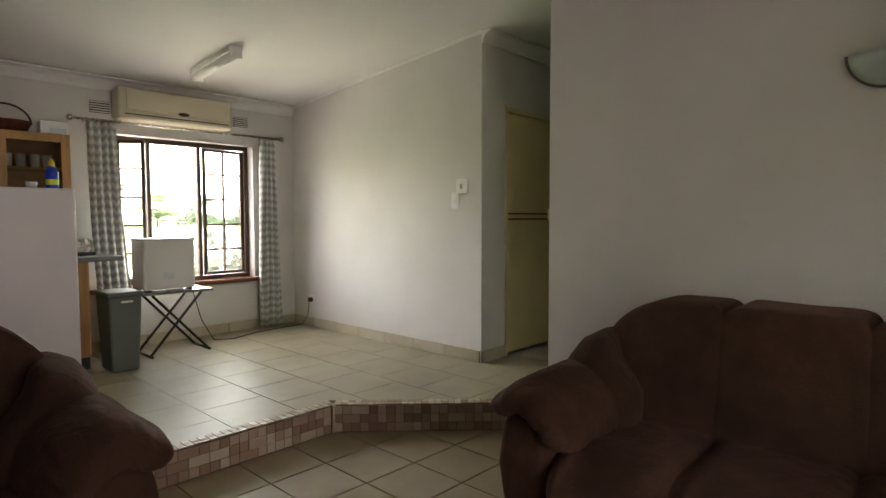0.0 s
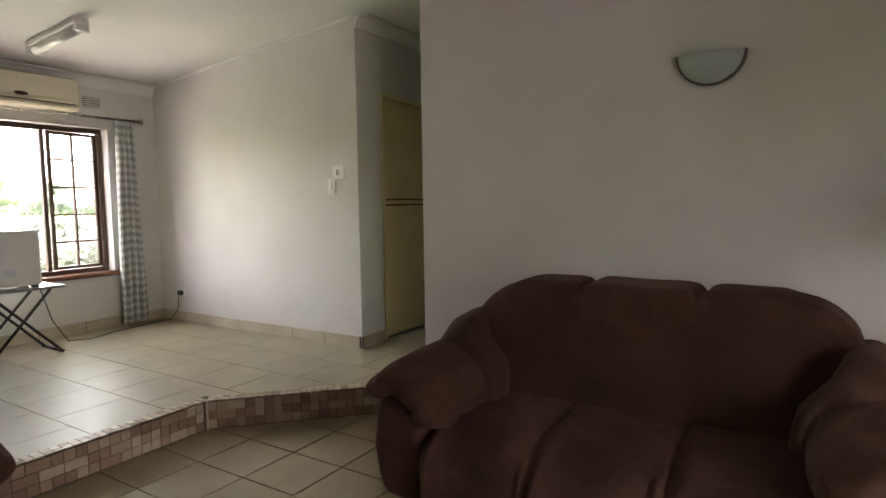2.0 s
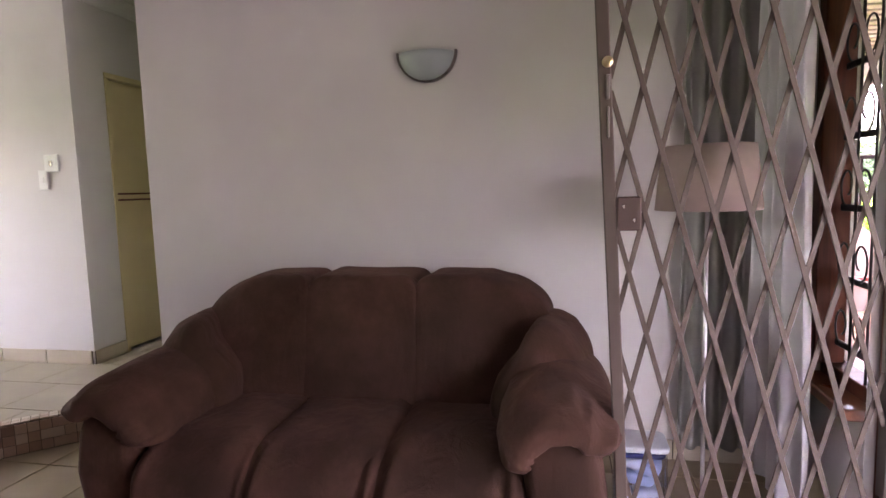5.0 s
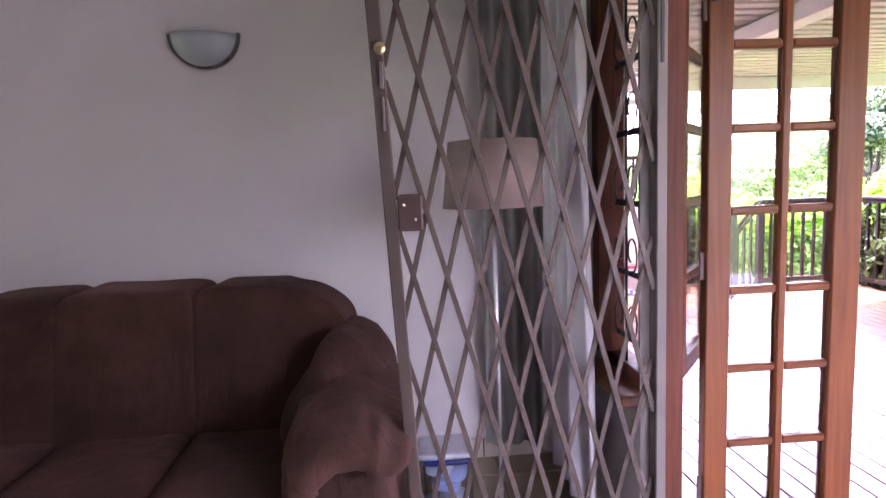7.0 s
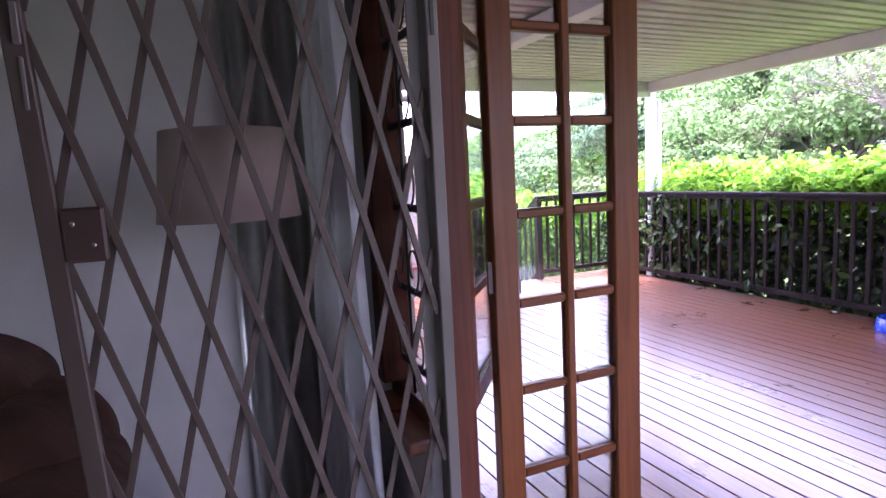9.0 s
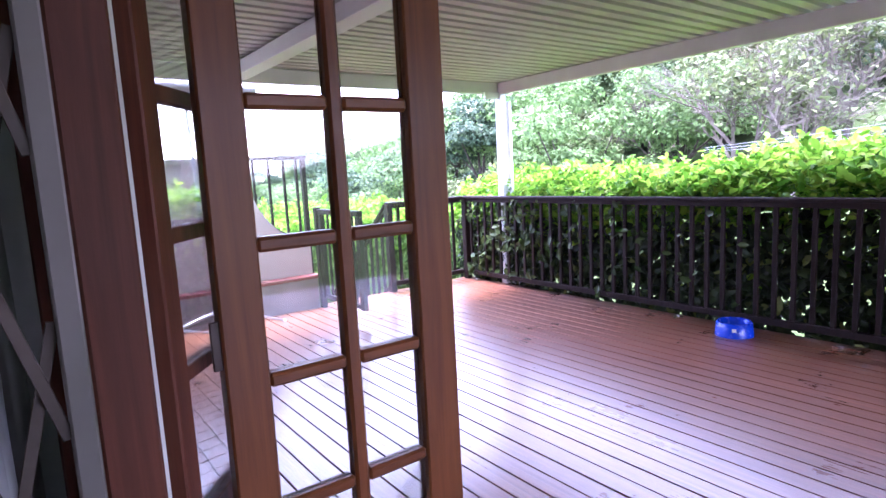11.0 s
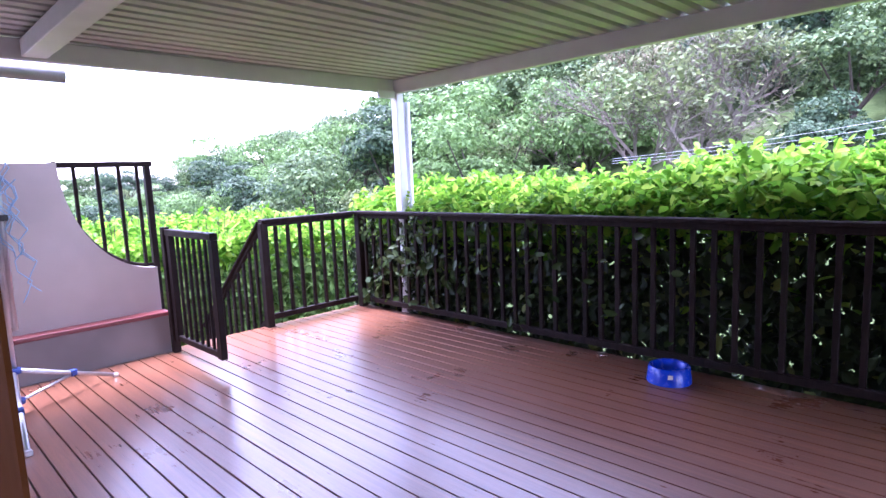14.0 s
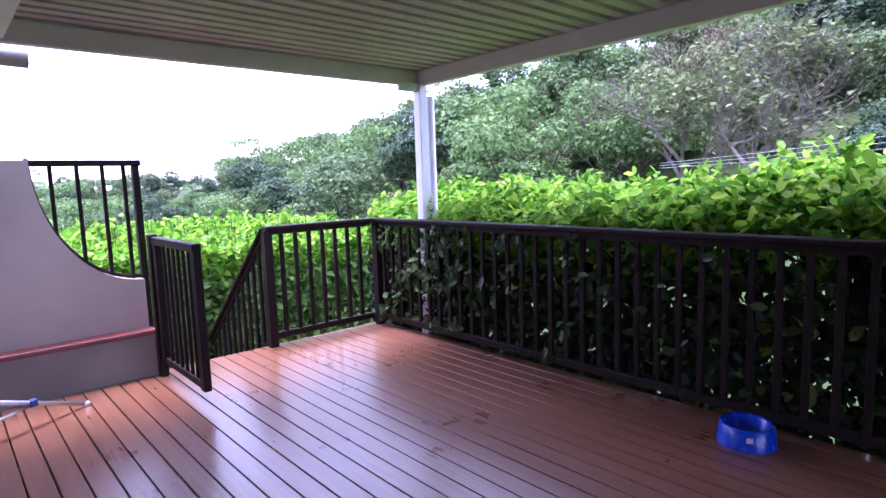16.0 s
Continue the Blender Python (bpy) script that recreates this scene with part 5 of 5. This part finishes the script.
for i, (h, s, lb, lf_, n, g, fl_) in enumerate((
        (7.0, 3.0, 10, .17, 9500, 0, .75), (6.2, 3.4, 11, .165, 10500, 1, .6), (7.5, 4.0, 13, .165, 12000, 2, .5),
        (5.6, 2.6, 9, .16, 8500, 3, .8), (8.0, 3.0, 11, .165, 10000, 1, .85), (5.5, 2.8, 12, .13, 7000, 4, .7), (6.5, 3.0, 10, .17, 9500, 0, .65), (6.0, 3.0, 11, .16, 10000, 2, .7))):
    KINDS.append((tree_meshes(20 + i, h, s, lb, lf_, n, GREENS[g], fl_), g))
LOOKS = ["deep green bushy tree on the hillside", "mid green leafy tree on the hillside", "bright green spreading tree on the hillside", "olive green airy tree on the hillside", "bare brown twiggy tree on the hillside"]
rt = random.Random(11)
PALE_BARK = plain("pale_dry_bark", (0.15, 0.13, 0.1), 0.9, scale=6, var=0.35)


def bare_tree_mesh(seed, h):
    """A leafless tree: a forked trunk whose limbs split again and again into fine twigs."""
    g = random.Random(seed)
    big, fine, ends = ([], []), ([], []), []

    def limb(p, d, ln, r, depth):
        q = p + d * ln * .5 + Vector((g.uniform(-1, 1), g.uniform(-1, 1), g.uniform(-.3, .6))) * ln * .08
        e = q + (d + Vector((0, 0, .12))).normalized() * ln * .5
        u = d.orthogonal().normalized()
        w = d.cross(u)
        vs, fs = big if depth > 3 else fine
        k = len(vs)
        for c, rr in ((p, r), (q, r * .82), (e, r * .62)):
            for a in (0, 2.094, 4.189):
                vs.append(c + rr * (math.cos(a) * u + math.sin(a) * w))
        for ring in (0, 3):
            for a in range(3):
                b = (a + 1) % 3
                fs.append((k + ring + a, k + ring + b, k + ring + 3 + b, k + ring + 3 + a))
        if depth == 0:
            ends.append(e)
            return
        for _ in range(4 if depth > 1 else 5):
            nd = (d + Vector((g.gauss(0, .55), g.gauss(0, .55), g.gauss(.1, .4)))).normalized()
            limb(p.lerp(e, g.uniform(.45, 1.0)), nd, ln * g.uniform(.55, .8), r * .5, depth - 1)
    limb(Vector((0, 0, -.8)), Vector((.05, 0, 1)), h * .36, h * .022, 5)
    out = []
    for nm, (vs, fs) in (("trunk", big), ("crown", fine)):
        me = bpy.data.meshes.new(nm)
        me.from_pydata(vs, [], fs)
        me.materials.append(PALE_BARK)
        out.append((nm, me))
    rr = np.random.default_rng(seed)
    c = np.array([tuple(q) for q in ends if g.random() < .55 and noise.noise(q * .6) > -.02])
    c = np.repeat(c, 3, 0) + rr.normal(0, .16, (len(c) * 3, 3))
    v, f = sprays(rr, c, np.tile((0, 0, 1.0), (len(c), 1)), .2, .8)
    return out + [("leafage", leaf_mesh("leafage", v, f, GREENS[3]))]


for seed, az, r, h in ((3, 64, 23, 7.5), (5, 69, 20.5, 7.0), (8, 73, 24, 8.0), (13, 67, 27, 7.5), (21, 57, 30, 6.0)):
    x, y = 2.7 + r * math.sin(radians(az)), 2.2 + r * math.cos(radians(az))
    t = thing("bare_tree", "nearly leafless tree with tangled brown twigs on the slope", "tree", (x, y, ground_z(x, y)), group="bare trees on the slope")
    for nm, me in bare_tree_mesh(seed, h):
        new(nm, me).parent = t


def plant(kind, x, y, s, rot, dz=0.0):
    (trunk, crown), g = KINDS[kind]
    t = thing("tree", LOOKS[g], "tree", group="trees on the hillside")
    for nm, me in (("trunk", trunk), ("crown", crown)):
        ob = new(nm, me)
        ob.parent = t
    t.matrix_world = Matrix.Translation((x, y, ground_z(x, y) + dz)) @ pose(0, 0, 0, 0, 0, rot) @ Matrix.Diagonal((s, s, s * rt.uniform(.9, 1.12), 1))


for r, step in ((20, 9.0), (26, 7.5), (33, 6.6), (40, 5.8), (48, 5.2), (57, 4.7), (66, 4.3), (76, 4.0), (88, 3.6)):
    az = 2.0 + rt.uniform(0, step)
    while az < 93:
        a = radians(az + rt.uniform(-1, 1))
        q = r * rt.uniform(.93, 1.07)
        kind = rt.choice((0, 1, 1, 3, 4, 6, 7, 2)) if not (58 < az < 70 and r < 60) else rt.choice((5, 3, 1, 5, 3, 7))
        size = rt.uniform(.85, 1.25) * (.55 if r < 23 else .75 if r < 30 else 1.0) * (1.15 if az > 45 else 1.0)
        if az < 22:
            size *= .6
        if 61 < az < 76 and r < 27:      # the leafless trees stand here
            az += step
            continue
        plant(kind, 2.7 + q * math.sin(a), 2.2 + q * math.cos(a), size, rt.uniform(0, 360), -.8)
        az += step * rt.uniform(.7, 1.1) * (.88 if az > 45 else 1.0)
az = -75
while az < 6:      # low far trees towards the open valley
    a = radians(az)
    plant(rt.choice((0, 1, 6)), 2.7 + 90 * math.sin(a), 2.2 + 90 * math.cos(a), rt.uniform(.8, 1.1), rt.uniform(0, 360), -.5)
    az += 3.6

for k in range(3):   # overhead lines crossing the slope
    c = thing("overhead_cable", "thin pale overhead cable spanning the slope", "cable", group="overhead cables")
    p0, p1 = Vector((14, 8.2, 1.4 + .05 * k)), Vector((14, 1.0, 1.95 + .14 * k))
    part("wire", T([p0.lerp(p1, i / 16) - Vector((0, 0, .12 * math.sin(math.pi * i / 16))) for i in range(17)], .004, 5), CABLE, c)
    # the poles stand out of sight beyond both ends

nh = thing("neighbour_house", "white rendered house with an open balcony beyond the garden wall", "house")
part("wall", B(-5.5, 12.5, -4, 0.3, 18, 2.2), OUTWALL, nh)
part("balcony_slab", B(-5.5, 11.4, 2.1, 1.2, 12.6, 2.35, .02), WHITE_PAINT, nh)
part("roof", B(-6, 11.2, 3.3, 1.5, 18.5, 3.5, .02), WHITE_PAINT, nh)
for x in (-3.4, -1.9, -.4, .9):
    part("pillar", B(x - .09, 11.5, 2.35, x + .09, 11.68, 3.3, .01), SILLWOOD, nh)


# ---- floor tiles, step mosaic, deck boards ----
def inside(px, py, poly):
    c = False
    for (xa, ya), (xb, yb) in zip(poly, poly[1:] + poly[:1]):
        if (ya > py) != (yb > py) and px < (xb - xa) * (py - ya) / (yb - ya) + xa:
            c = not c
    return c


def clip(poly, a, b):
    """Keep the part of a polygon left of the line a-b."""
    out = []

    def s(p):
        return (b[0] - a[0]) * (p[1] - a[1]) - (b[1] - a[1]) * (p[0] - a[0])
    for p, q in zip(poly, poly[1:] + poly[:1]):
        if s(p) >= 0:
            out.append(p)
        if s(p) * s(q) < 0:
            t = s(p) / (s(p) - s(q))
            out.append((p[0] + t * (q[0] - p[0]), p[1] + t * (q[1] - p[1])))
    return out


def tile_from(poly, z, th, mat, owner, name="tile"):
    if len(poly) < 3:
        return
    ar = sum(p[0] * q[1] - q[0] * p[1] for p, q in zip(poly, poly[1:] + poly[:1])) / 2
    if abs(ar) < 2e-4:
        return
    bm = bmesh.new()
    lo_ = [bm.verts.new((x, y, z - th)) for x, y in poly]
    hi_ = [bm.verts.new((x, y, z)) for x, y in poly]
    bm.faces.new(hi_)
    for i in range(len(poly)):
        j = (i + 1) % len(poly)
        bm.faces.new((lo_[i], lo_[j], hi_[j], hi_[i]))
    part(name, bm, mat, owner)


low_floor = bpy.data.objects["floor"]
J = .0027
me = mesh_of("tile", B(J, J, -.008, .34 - J, .325 - J, 0, .002), TILE_LOW)
for i in range(-3, 10):
    for j in range(-10, 4):
        x, y = -1.865 + .34 * i, 1.955 + .325 * j
        if x > EX or y > SY or x + .34 < -2.55:
            continue
        ob = new("tile", me)
        ob.parent = low_floor
        ob.matrix_world = Matrix.Translation((x, y, rt.uniform(-.0006, .0006)))

NOSE = .085
off = NOSE / math.sqrt(2)
for j in range(-5, 10):
    y = 1.645 + .40 * j
    sh = .20 if j % 2 else 0
    for i in range(-1, 12):
        x = -2.62 + sh - .40 * i
        rect = [(x + J, y + J), (x + .40 - J, y + J), (x + .40 - J, y + .40 - J), (x + J, y + .40 - J)]
        # keep behind the mosaic nosing and inside the walls
        v0, d0, d1 = -2.54 - NOSE, (-2.54 - NOSE, 2.25 + NOSE * .41), (-1.66 - off, 3.13 + off)

        def behind(q):
            return q[0] <= v0 or (q[0] - d0[0]) < (q[1] - d0[1])
        rect = clip(rect, (WX, 5), (WX, -5))
        if rect and x + .4 <= -2.75:
            rect = clip(rect, (0, GY), (-1, GY))
        if not rect or min(q[0] for q in rect) > -1.57 or min(q[1] for q in rect) > 5.2:
            continue
        if all(behind(q) for q in rect):
            tile_from(rect, UP, .008, TILE_UP, raised)
        else:
            tile_from(clip(rect, (v0, -5), (v0, 5)), UP, .008, TILE_UP, raised)
            tile_from(clip(clip(rect, (v0, 5), (v0, -5)), d0, d1), UP, .008, TILE_UP, raised)

MOSAIC = Mat("mixed_brown_mosaic", .3).world()
MOSAIC.col(MOSAIC.ramp(MOSAIC.rnd(), (0, (.22, .14, .1)), (.25, (.29, .19, .135)), (.5, (.36, .26, .19)), (.75, (.42, .33, .25)), (1, (.48, .41, .32))))
MOSAIC.rough(MOSAIC.noise(30, 3), .35, .6)
cell = .0535
pieces = {}
for ln in (1, 2):
    pieces[ln] = mesh_of("mosaic_tile", B(.0015, -.006, .0015, cell * ln - .0015, 0, cell - .0015, .0012), MOSAIC.m)
flat = mesh_of("mosaic_tile", B(.0015, .0015, -.006, .041 - .0015, .041 - .0015, .001, .0012), MOSAIC.m)
for (xa, ya), (xb, yb) in (((-2.54, .3), (-2.54, 2.25)), ((-2.54, 2.25), (-1.66, 3.13))):
    a, b = Vector((xa, ya, 0)), Vector((xb, yb, 0))
    d = (b - a).normalized()
    m0 = Matrix.Translation(a) @ pose(0, 0, 0, 0, 0, math.degrees(math.atan2(d.y, d.x)))
    ln = (b - a).length
    for row in range(3):
        s = 0.0
        while s < ln - cell * .6:
            k = 2 if rt.random() < .2 and s + 2 * cell <= ln + .02 else 1
            ob = new("mosaic_tile", pieces[k])
            ob.parent = raised
            ob.matrix_world = m0 @ Matrix.Translation((s, 0.0, .003 + row * cell))
            s += k * cell
    for row in range(2):
        for k in range(int(ln / .041) + 1):
            ob = new("mosaic_tile", flat)
            ob.parent = raised
            ob.matrix_world = m0 @ Matrix.Translation((k * .041, .001 + row * .041, UP + .0005))

part("mosaic_corner", B(-2.548, 2.238, 0, -2.530, 2.256, UP, .002), MOSAIC.m, raised)

boards = thing("deck", "red-brown oiled timber deck of long boards with dark gaps", "deck", kind="structure")
BP = .1075
bme = mesh_of("board", B(.004, -3.0, -.028, BP - .004, 6.655, 0, .0013), DECK)
for k in range(38):
    ob = new("board", bme)
    ob.parent = boards
    ob.matrix_world = Matrix.Translation((1.765 + BP * k, rt.uniform(-.004, .004), rt.uniform(-.001, .001)))
